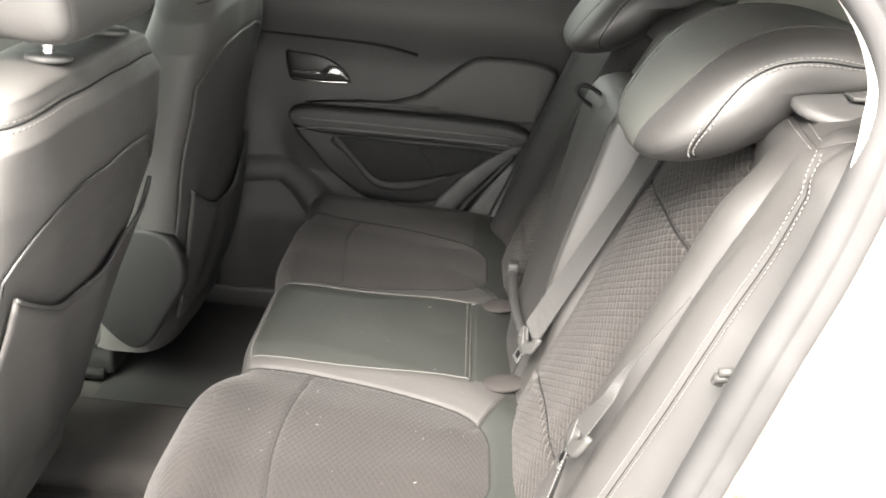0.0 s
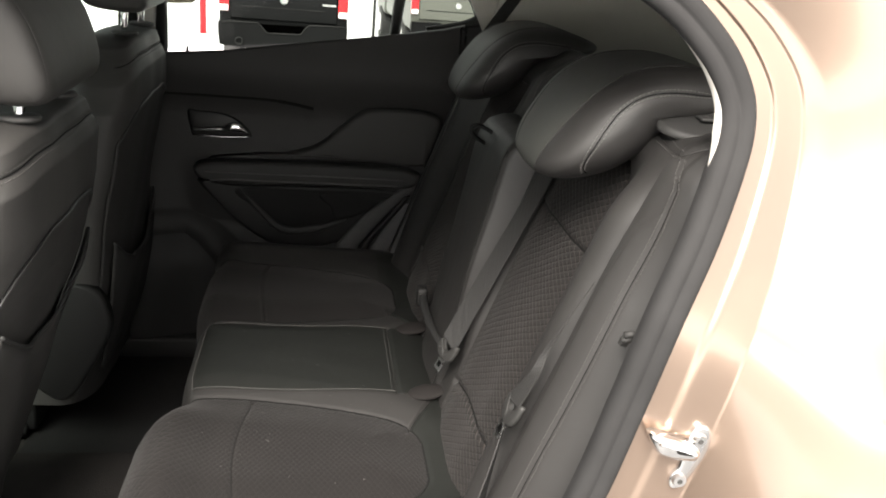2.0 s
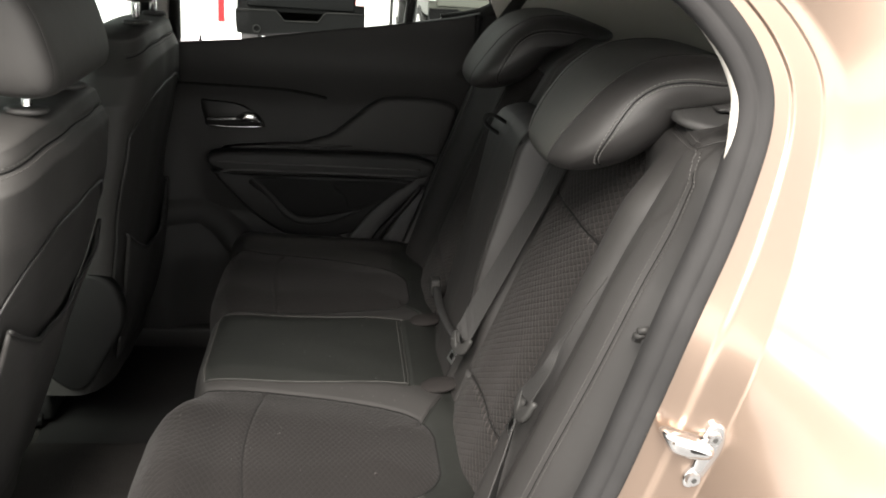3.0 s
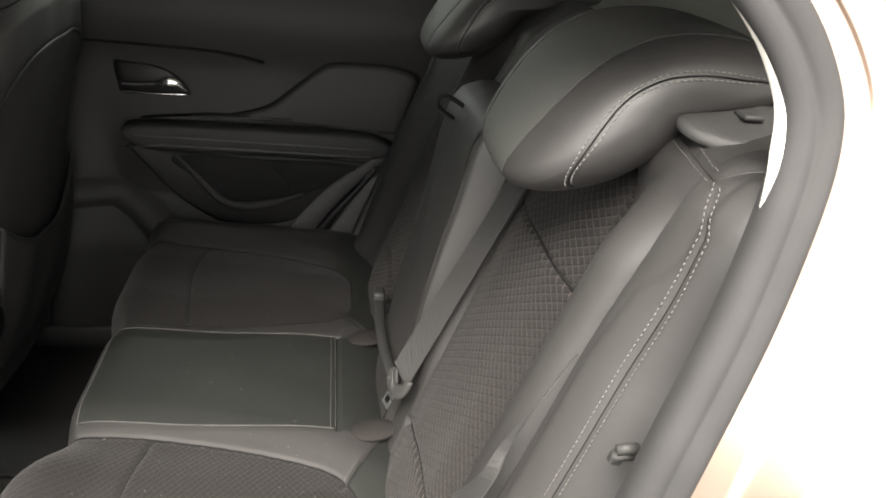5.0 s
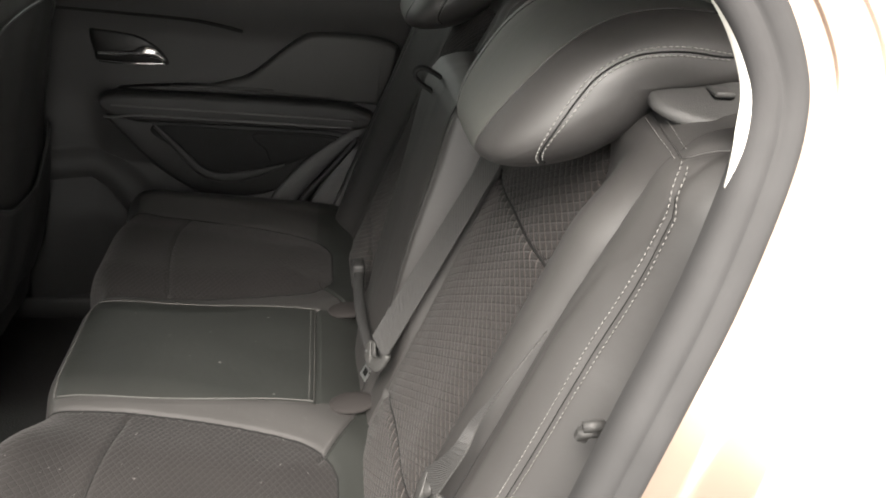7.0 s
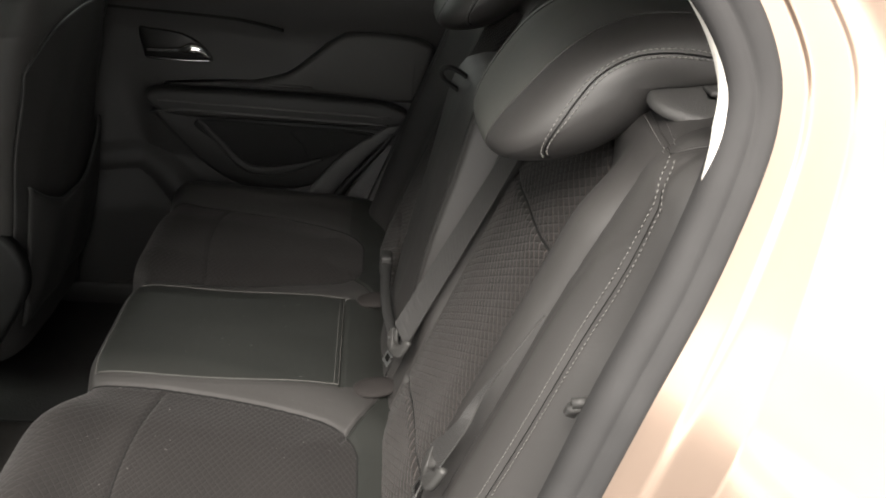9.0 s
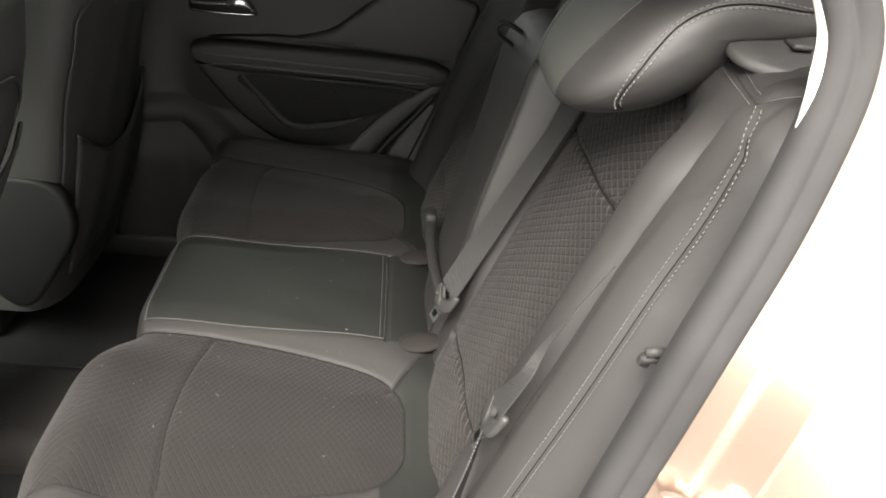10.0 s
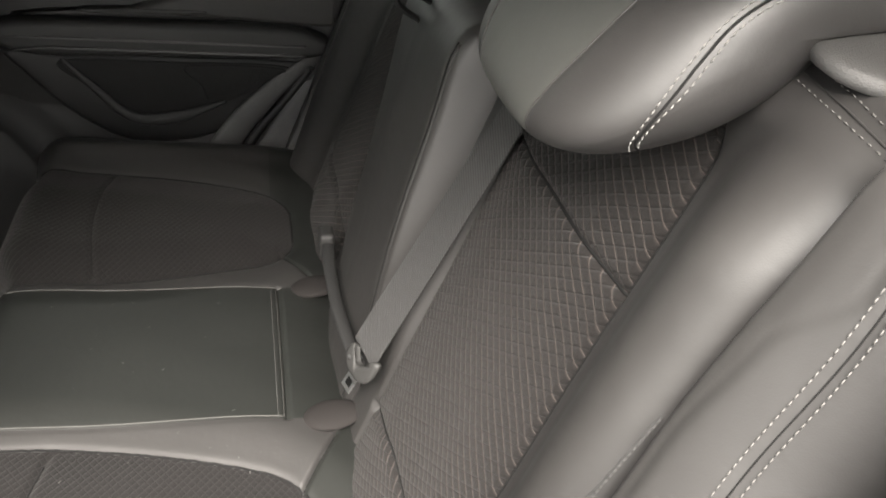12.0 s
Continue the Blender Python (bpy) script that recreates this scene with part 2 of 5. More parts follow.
def tube(points, radius, sides=8, flat=1.0, up=None, closed=False):
    """Verts and faces of a round bar along points; flat squashes it along the second cross axis."""
    p = np.asarray(points, float)
    t = np.gradient(p, axis=0)
    t /= np.linalg.norm(t, axis=1)[:, None] + 1e-12
    ref = np.array(up if up is not None else (0.13, 0.31, 0.94))
    a = np.cross(t, ref)
    a /= np.linalg.norm(a, axis=1)[:, None] + 1e-12
    b = np.cross(a, t)
    ang = np.linspace(0, 2 * math.pi, sides, endpoint=False)
    r = np.broadcast_to(radius, (len(p),))
    v = p[:, None] + r[:, None, None] * (np.cos(ang)[None, :, None] * a[:, None] + flat * np.sin(ang)[None, :, None] * b[:, None])
    n = len(p)
    f = [(i * sides + j, i * sides + (j + 1) % sides, (i + 1) * sides + (j + 1) % sides, (i + 1) * sides + j) for i in range(n - 1) for j in range(sides)]
    if not closed:
        f += [tuple(range(sides))[::-1], tuple((n - 1) * sides + j for j in range(sides))]
    return v.reshape(-1, 3), f


def bar(name, points, radius, mat, parent=None, label="", sides=8, flat=1.0, up=None):
    v, f = tube(points, radius, sides, flat, up)
    return put(name, v, f, mat, parent, label)


def dashes(name, points, normals, mat, parent, gap=0.0072, length=0.0048, r=0.0008, label=""):
    """A row of stitches along a line of points."""
    p = np.asarray(points, float)
    run = np.r_[0, np.cumsum(np.linalg.norm(np.diff(p, axis=0), axis=1))]
    verts, faces = [], []
    for s in np.arange(gap / 2, run[-1] - gap / 2, gap):
        ends = np.stack([[np.interp(s + d, run, p[:, k]) for k in range(3)] for d in (-length / 2, 0, length / 2)])
        nn = np.array([np.interp(s, run, normals[:, k]) for k in range(3)])
        ends += nn * np.array([0.0, r * 0.9, 0.0])[:, None]
        v, f = tube(ends, np.array([r * 0.7, r, r * 0.7]), 5, 1.0, nn)
        faces += [tuple(i + len(verts) for i in q) for q in f]
        verts += list(v)
    return put(name, verts, faces, mat, parent, label) if verts else None


def near_line(u, v, line):
    """Distance from every (u, v) to a polyline."""
    d = np.full(u.shape, 9.0)
    for (a, b), (c, e) in zip(line[:-1], line[1:]):
        du, dv = c - a, e - b
        t = np.clip(((u - a) * du + (v - b) * dv) / (du * du + dv * dv + 1e-12), 0, 1)
        d = np.minimum(d, np.hypot(u - a - t * du, v - b - t * dv))
    return d


def smooth_step(x, lo, hi):
    t = np.clip((x - lo) / (hi - lo), 0, 1)
    return t * t * (3 - 2 * t)


def bump_at(x, mid, half):
    return np.exp(-((x - mid) / half) ** 2)


class Skin:
    """A stretched cover over a foam form: a surface over two parameters in metres, cut into panels along its seams."""

    def __init__(self, surface, us, vs, flip=False):
        self.surface = surface
        self.u, self.v = np.meshgrid(us, vs, indexing="ij")
        self.p = surface(self.u, self.v)
        self.flip = flip

    def at(self, line, lift=0.0):
        u, v = np.asarray(line, float).T
        e = 0.002
        p = self.surface(u, v)
        n = np.cross(self.surface(u + e, v) - p, self.surface(u, v + e) - p)
        n /= np.linalg.norm(n, axis=1)[:, None] + 1e-12
        if self.flip:
            n = -n
        return p + n * lift, n

    def cut(self, which, spec, parent):
        """which: an array of panel numbers over the cells; spec: number -> (name, material, label)."""
        nu, nv = self.u.shape
        ids = np.arange(nu * nv).reshape(nu, nv)
        quads = np.stack([ids[:-1, :-1], ids[1:, :-1], ids[1:, 1:], ids[:-1, 1:]], -1).reshape(-1, 4)
        if self.flip:
            quads = quads[:, ::-1]
        flat, uv = self.p.reshape(-1, 3), np.stack([self.u, self.v], -1).reshape(-1, 2)
        made = {}
        for k, (name, mat, label) in sorted(spec.items()):
            q = quads[which.ravel() == k]
            if not len(q):
                continue
            used, inv = np.unique(q, return_inverse=True)
            made[k] = put(name, flat[used], inv.reshape(-1, 4).tolist(), mat, made.get(0, parent), label, uv[used])
        return made[0]

    def seam(self, line, parent, r=0.0011, mat=None):
        """A dark sewn line sunk in the cover, its black painting groove shade too."""
        pts, _ = self.at(line, 0.0006)
        return bar("seam", pts, r, mat or seam_black, parent, "", 5)

    def cells(self):
        return (self.u[:-1, :-1] + self.u[1:, 1:]) / 2, (self.v[:-1, :-1] + self.v[1:, 1:]) / 2


def profile(ctrl, step=0.002):
    """A side view curve as a function of its length, with its outward normal on the left of its run."""
    p = curve_points(ctrl, step)
    run = np.r_[0, np.cumsum(np.linalg.norm(np.diff(p, axis=0), axis=1))]
    t = np.gradient(p, axis=0)
    t /= np.linalg.norm(t, axis=1)[:, None]
    return p, run, np.stack([-t[:, 1], t[:, 0]], 1)


CENTRE = 0.05       # the car's middle plane


# ---------------------------------------------------------------- rear bench cushion
bench = thing("rear_bench", (-0.1, CENTRE, 0.45), "black leather and knitted cloth rear bench with stitched bolsters", "car seat")


def rear_cushion():
    # from behind the backrest foot, forward over the nose and down
    p, run, nrm = profile([(0.13, 0.655), (0.07, 0.708), (0.02, 0.724), (-0.06, 0.732), (-0.16, 0.735), (-0.26, 0.738), (-0.34, 0.742), (-0.380, 0.741), (-0.398, 0.732),
                           (-0.407, 0.705), (-0.412, 0.64), (-0.405, 0.53), (-0.37, 0.44)])
    zero = np.interp(0.0, p[::-1, 0], run[::-1])
    nrm = -nrm

    def inside(s, a):
        """Below 0 within an outer place's cloth panel."""
        hw = 0.171 - 0.068 * np.clip((0.30 - s) / 0.30, 0, 1) ** 1.6
        du, dv = np.abs(a - 0.335) - hw + 0.06, np.abs(s - 0.30) - 0.305 + 0.06
        return np.hypot(np.maximum(du, 0), np.maximum(dv, 0)) + np.minimum(np.maximum(du, dv), 0) - 0.06

    def surface(s, y):
        a = np.abs(y - CENTRE)
        x = np.interp(s + zero, run, p[:, 0])
        z = np.interp(s + zero, run, p[:, 1])
        nx, nz = np.interp(s + zero, run, nrm[:, 0]), np.interp(s + zero, run, nrm[:, 1])
        d = inside(s, a)
        h = 0.0145 * smooth_step(d, -0.015, 0.075)
        h = h + 0.014 * smooth_step(-d, 0.0, 0.10) ** 0.7 - 0.006
        h = h + 0.010 * bump_at(a, 0.585, 0.03)
        h = h - 0.07 * smooth_step(a, 0.60, 0.675) ** 1.5
        h = h - 0.0022 * np.exp(-(d / 0.006) ** 2)                                  # cloth panel seam
        h = h - 0.0010 * np.exp(-((a - 0.139) / 0.003) ** 2) * (s > 0.02) * (s < 0.395)             # centre panel seams
        h = h - 0.004 * np.exp(-((s - 0.026) / 0.003) ** 2) * (a < 0.139)
        h = h - 0.0035 * np.exp(-((s - 0.292 - 0.012 * np.cos((a - 0.35) * 12)) / 0.004) ** 2) * smooth_step(-d, 0.0, 0.014)
        slope = 0.168 + (0.026 + s) * 1.9
        h = h - 0.006 * np.exp(-((a - slope) / 0.005) ** 2) * (np.abs(s + 0.005) < 0.028)
        h = h + np.where(y < CENTRE, 0.052, 0.022) * smooth_step(s, 0.33, 0.46) * smooth_step(a, 0.16, 0.28) * (1 - smooth_step(a, 0.50, 0.62))      # the outer places reach further forward
        h = h + 0.0009 * np.sin(s * 23 + a * 9) * np.sin(a * 31 - s * 7)            # slack in the cover
        return np.stack([x + nx * h, y + 0 * s, z + nz * h], -1)

    s_end = run[-1] - zero
    skin = Skin(surface, np.arange(-zero, s_end, 0.003), np.arange(-0.625, 0.7251, 0.003), flip=True)
    s, y = skin.cells()
    a = np.abs(y - CENTRE)
    which = np.zeros(s.shape, int)
    h_front = 0.394
    which[(a < 0.139) & (s > 0.026) & (s < h_front)] = 1
    # rear border in the darker panel leather, which also paints the crevice's shade
    which[(s < 0.026) & (s < (a - 0.168) / 1.9 - 0.026) | (s < 0.026) & (a < 0.139)] = 4
    which[(inside(s, a) < 0) & (y < CENTRE)] = 2
    which[(inside(s, a) < 0) & (y > CENTRE)] = 3
    top = skin.cut(which, {0: ("seat_cushion", leather, "smooth black leather cushion cover"), 1: ("centre_panel", leather_plain, "flat black leather panel"),
                     2: ("cloth_insert", cloth_flat, "dark grey diamond-knit cloth"), 3: ("cloth_insert", cloth_flat, "dark grey diamond-knit cloth"), 4: ("rear_border", leather_plain, "black leather along the cushion's rear")}, bench)
    for sign in (-1, 1):
        line = [(q, CENTRE + sign * 0.1355) for q in np.arange(0.03, 0.394, 0.004)]
        pts, n = skin.at(line, 0.0012)
        bar("piping", pts, 0.0007, thread_dark, top, "grey seam piping", 6)
        # outline of the cloth, a line of equal distance found along rays from its middle
        ring = []
        for ang in np.linspace(0, 2 * math.pi, 200):
            r = np.linspace(0.02, 0.55, 400)
            ss, aa = 0.20 + r * math.cos(ang), 0.335 + r * math.sin(ang)
            k = np.argmax(inside(ss, aa) > 0) if (inside(ss, aa) > 0).any() else -1
            ring.append((ss[k], CENTRE + sign * aa[k]))
        ring = [q for q in ring if -0.03 < q[0] < 0.62]
        split = max(range(len(ring)), key=lambda i_: math.dist(ring[i_], ring[i_ - 1]))
        skin.seam(ring[split:] + ring[:split], top, 0.0014)
        skin.seam([(q, CENTRE + sign * (0.168 + (0.026 + q) * 1.9)) for q in np.arange(-0.028, 0.016, 0.003)], top, 0.0013)
        skin.seam([(0.292 + 0.012 * math.cos((q - 0.35) * 12), CENTRE + sign * q) for q in np.arange(0.190, 0.49, 0.006)], top, 0.0009)
    pts, n = skin.at([(h_front, q) for q in np.arange(CENTRE - 0.136, CENTRE + 0.137, 0.004)], 0.0012)
    bar("piping", pts, 0.0007, thread_dark, top, "grey seam piping", 6)
    for off in (0.030, 0.037):
        pts, n = skin.at([(off, q) for q in np.arange(CENTRE - 0.134, CENTRE + 0.135, 0.004)], 0.0006)
        dashes("stitching", pts, n, thread_dark, top, 0.006, 0.004, 0.0006)
    return skin


cushion = rear_cushion()


def lint(count):
    """Dust and lint flecks lying on the bench."""
    rng = random.Random(11)
    verts, faces = [], []
    for _ in range(count):
        p, n = cushion.at([(rng.uniform(0.03, 0.40), rng.uniform(-0.54, 0.20))], 0.0006)
        a, ln = rng.uniform(0, 6.3), rng.choice((0.0005, 0.0006, 0.0008, 0.002))
        d = np.array([math.cos(a), math.sin(a), 0.0]) * ln
        v, f = tube([p[0] - d, p[0], p[0] + d], 0.0003, 4)
        k = len(verts)
        verts += list(v)
        faces += [tuple(i + k for i in q) for q in f]
    tagged(put("lint", verts, faces, lint_white), "pale lint and dust flecks on the bench cushion", "lint", "", "stuff")


lint(60)


# ---------------------------------------------------------------- rear backrests
RAKE = math.atan(0.347)
UP, OUT = np.array([math.sin(RAKE), math.cos(RAKE)]), np.array([-math.cos(RAKE), math.sin(RAKE)])


def back_profile(height, depth=0.10):
    """Side view of a backrest: up the raked front, over the rounded top, down the rear."""
    foot = np.array([0.05, 0.73])
    pts = [foot + UP * q for q in (-0.12, -0.05, 0.05, 0.2, height * 0.5 + 0.07, height - 0.10, height - 0.03)]
    c = foot + UP * height
    pts += [c - UP * 0.008 + (0.003, 0), c + (0.018, 0.004), c + (0.06, 0.006), c + (depth - 0.01, 0.002), c + (depth + 0.015, -0.02), c + (depth + 0.013, -0.08)]
    pts += [foot + UP * 0.2 + (depth, 0), foot + UP * -0.1 + (depth, 0)]
    p, run, nrm = profile(pts)
    zero = run[np.argmin(np.abs((p - foot) @ UP) + (np.abs((p - foot) @ OUT) > 0.01))]
    return p, run, nrm, zero


def outer_backrest(mirror):
    p, run, nrm, zero = back_profile(0.600)

    def real(y):
        return 2 * CENTRE - y if mirror else y

    def groove_y(s):
        return -0.544 - 0.012 * smooth_step(s, 0.42, 0.60)

    def stitch_y(s):
        return -0.601 - 0.008 * smooth_step(s, 0.44, 0.56) + 0.040 * smooth_step(s, 0.572, 0.614)

    def yoke_s(y):
        """Where the top cover begins."""
        return 0.596 + np.where(y > -0.577, 0.06 * np.clip(y + 0.577, 0, 0.2), 0.70 * np.clip(-0.577 - y, 0, 0.08))

    def low_seam(y):
        return 0.086 - 0.030 * smooth_step(y, -0.24, -0.09)

    def cloth_d(s, y):
        """Below 0 within the cloth field."""
        return np.maximum(np.maximum(-0.406 - y, y + 0.130), s - 0.565)

    def surface(s, y):
        c = s + zero
        x, z = np.interp(c, run, p[:, 0]), np.interp(c, run, p[:, 1])
        nx, nz = np.interp(c, run, nrm[:, 0]), np.interp(c, run, nrm[:, 1])
        g, st = groove_y(s), stitch_y(s)
        front = 1 - smooth_step(s, 0.600, 0.68)
        cd = cloth_d(s, y)
        h = 0.010 * smooth_step(-cd, 0.0, 0.08) ** 0.8
        u = np.clip(y - g, 0, -0.406 - g)                       # across the bolster roll: round outside, easing to the cloth
        dome = np.where(u < 0.045, 0.002 + 0.047 * np.sqrt(np.clip(1 - (1 - u / 0.045) ** 2, 0, 1)), 0.049 * (0.5 + 0.5 * np.cos(math.pi * np.clip((u - 0.045) / (-0.406 - g - 0.045), 0, 1))) ** 0.95)
        h = h + 0.020 * smooth_step(y, -0.130, -0.108) * smooth_step(s, 0.08, 0.20) * (1 - smooth_step(y, -0.088, -0.072)) * (1 - 0.6 * smooth_step(s, 0.45, 0.60))      # padded inner edge beside the armrest
        h = h + dome * (y > g) * (0.80 + 0.20 * smooth_step(s, -0.05, 0.2)) * (1 - 0.45 * smooth_step(s, 0.50, 0.60))
        v = np.clip(g - y, 0, 0.009) / 0.009
        h = h + (0.043 * (0.05 + 0.95 * np.sqrt(1 - (1 - v) ** 2)) - 0.098 * (1 - 0.6 * smooth_step(s, 0.44, 0.60)) * np.clip((-0.544 - y) / 0.121, 0, 1.1) ** 2.2) * (y < g)
        pad = -0.563 - 0.012 * smooth_step(s, 0.42, 0.51) - 0.027 * smooth_step(s, 0.50, 0.556)       # edge of the padding inside the wing
        h = h + (0.0012 * smooth_step(pad - y, -0.006, 0.006) - 0.0004 * np.exp(-((y - pad - 0.003) / 0.003) ** 2)) * (y < g - 0.004)
        fill = 0.026 * smooth_step(s, 0.53, 0.60) * (y < -0.40)
        filled = 0.5 * (h + fill + np.sqrt((h - fill) ** 2 + 0.00004)) - 0.003
        inner = smooth_step(y - g, -0.028, 0.0)
        h = inner * filled + (1 - inner) * h
        h = h * front + (0.036 - 0.040 * np.clip((-0.544 - y) / 0.121, 0, 1.1) ** 2.2) * (1 - front)
        h = h - 0.005 * np.exp(-(cd / 0.004) ** 2)
        h = h - 0.004 * np.exp(-((y - g) / 0.004) ** 2) * (1 - smooth_step(s, 0.54, 0.60))
        seam = 0.423
        h = h - 0.006 * np.exp(-((s - seam) / 0.004) ** 2) * (cd < 0)
        h = h - 0.006 * np.exp(-((s - low_seam(y)) / 0.006) ** 2) * (cd < 0.01)
        h = h - 0.0012 * np.exp(-((y - st) / 0.003) ** 2) * (s < 0.595)
        h = h - 0.0022 * np.exp(-((s - yoke_s(y)) / 0.004) ** 2) * (y < -0.40)
        h = h + 0.0010 * np.sin(s * 19 + y * 13) * np.sin(y * 37 - s * 5)
        tuck = y + 0.022 * smooth_step(s, 0.50, 0.62) * smooth_step(-y, 0.62, 0.672)      # drawn in behind the seal at the top
        return np.stack([x + nx * h, real(tuck) + 0 * s, z + nz * h], -1)

    skin = Skin(surface, np.arange(-0.10, run[-1] - zero, 0.0035), np.arange(-0.672, -0.0709, 0.0025), flip=mirror)
    s, y = skin.cells()
    which = np.zeros(s.shape, int)
    cd = cloth_d(s, y)
    which[cd < 0] = 1
    which[(cd < 0) & (s > 0.423)] = 2
    which[(y < groove_y(s)) & (s < yoke_s(y))] = 3
    top = skin.cut(which, {0: ("backrest", leather, "raked backrest in smooth black leather"), 1: ("cloth_field", cloth, "knitted cloth with raised lozenges"),
                     2: ("cloth_yoke", cloth, "knitted cloth with raised lozenges"), 3: ("side_wing", leather, "stitched black leather side panel")}, bench)
    for k, nm in ((0, "outer_end"), (-1, "inner_end")):
        rim_ = skin.p[:, k]
        put(nm, rim_, [tuple(range(len(rim_)))], leather, top, "", smooth=False)
    ys = np.arange(-0.404, -0.130, 0.004)
    skin.seam(np.stack([0.423 + 0 * ys, ys], 1), top, 0.0018)
    skin.seam(np.stack([low_seam(ys), ys], 1), top, 0.0012)
    ss = np.arange(-0.04, 0.56, 0.006)
    skin.seam(np.stack([ss, -0.4055 + 0 * ss], 1), top, 0.0013)
    ss = np.arange(-0.04, 0.55, 0.006)
    # thick black bar painting the groove's shade between roll and wing
    skin.seam(np.stack([ss, groove_y(ss) - 0.001], 1), top, 0.0042)
    ss = np.arange(-0.04, 0.59, 0.006)
    skin.seam(np.stack([ss, stitch_y(ss)], 1), top, 0.0005)
    ys = np.arange(-0.62, -0.42, 0.004)
    skin.seam(np.stack([yoke_s(ys), ys], 1), top, 0.0007, leather)
    for off in (-0.0046, 0.0046):
        ss = np.arange(-0.06, 0.599, 0.003)
        pts, n = skin.at(np.stack([ss, stitch_y(ss) + off], 1), 0.0010)
        dashes("stitching", pts, n, thread_white, top, 0.0051, 0.0035, 0.00048, "pale double stitching")
    for off in (-0.0035, 0.0035):
        ys = np.arange(-0.572, -0.43, 0.004)
        pts, n = skin.at(np.stack([yoke_s(ys) + off, ys], 1), 0.0006)
        dashes("stitching", pts, n, thread_white, top, 0.0070, 0.0036, 0.0005, "pale double stitching")
    return skin


outer_backrest(False)
outer_backrest(True)


def centre_backrest():
    p, run, nrm, zero = back_profile(0.462, 0.13)
    lo, hi = -0.068, 0.168

    def surface(s, y):
        c = s + zero
        x, z = np.interp(c, run, p[:, 0]), np.interp(c, run, p[:, 1])
        nx, nz = np.interp(c, run, nrm[:, 0]), np.interp(c, run, nrm[:, 1])
        e = np.minimum(y - lo, hi - y)
        h = (0.004 + 0.146 * np.clip(s, 0, 0.46)) * (1 - 0.85 * smooth_step(s, 0.452, 0.50)) * (1 - (1 - smooth_step(e, -0.002, 0.02)) ** 1.3)
        h = h - 0.004 * np.exp(-((e - 0.02) / 0.003) ** 2) + 0.006 * np.clip(e / 0.1, 0, 1) + 0.009 * smooth_step(y, -0.02, 0.14) * smooth_step(e, 0.0, 0.02) * np.clip(s / 0.3, 0, 1) * (1 - smooth_step(s, 0.452, 0.50))
        h = h + 0.002 * np.sin(s * 21 + y * 11) * np.sin(y * 29)
        return np.stack([x + nx * h, y + 0 * s, z + nz * h], -1)
    skin = Skin(surface, np.arange(-0.10, run[-1] - zero, 0.005), np.arange(lo, hi + 0.001, 0.004))
    s, y = skin.cells()
    top = skin.cut(np.zeros(s.shape, int), {0: ("centre_backrest", leather, "folded-up leather armrest section")}, bench)
    for k in (0, -1):
        rim_ = skin.p[:, k]
        put("end_panel", rim_, [tuple(range(len(rim_)))], leather, top, "", smooth=False)
    pts, n = skin.at([(q, lo + 0.02) for q in np.arange(0.0, 0.452, 0.005)], 0.001)
    bar("piping", pts, 0.0018, piping_black, top, "", 6)
    skin.seam([(q, lo + 0.0225) for q in np.arange(0.0, 0.452, 0.005)], top, 0.0012)
    # pull strap at its head
    loop = curve_points([(0.185, 0.075, 1.150), (0.150, 0.073, 1.186), (0.122, 0.073, 1.203), (0.106, 0.074, 1.203), (0.103, 0.075, 1.192), (0.115, 0.077, 1.180), (0.145, 0.079, 1.162), (0.175, 0.080, 1.140)], 0.003) + np.array([-0.008, 0.0, 0.005])
    bar("pull_strap", loop, 0.0036, mat_rubber, top, "folded black webbing pull strap", 10, 2.8, (0.0, 1.0, 0.0))
    return skin


centre_backrest()


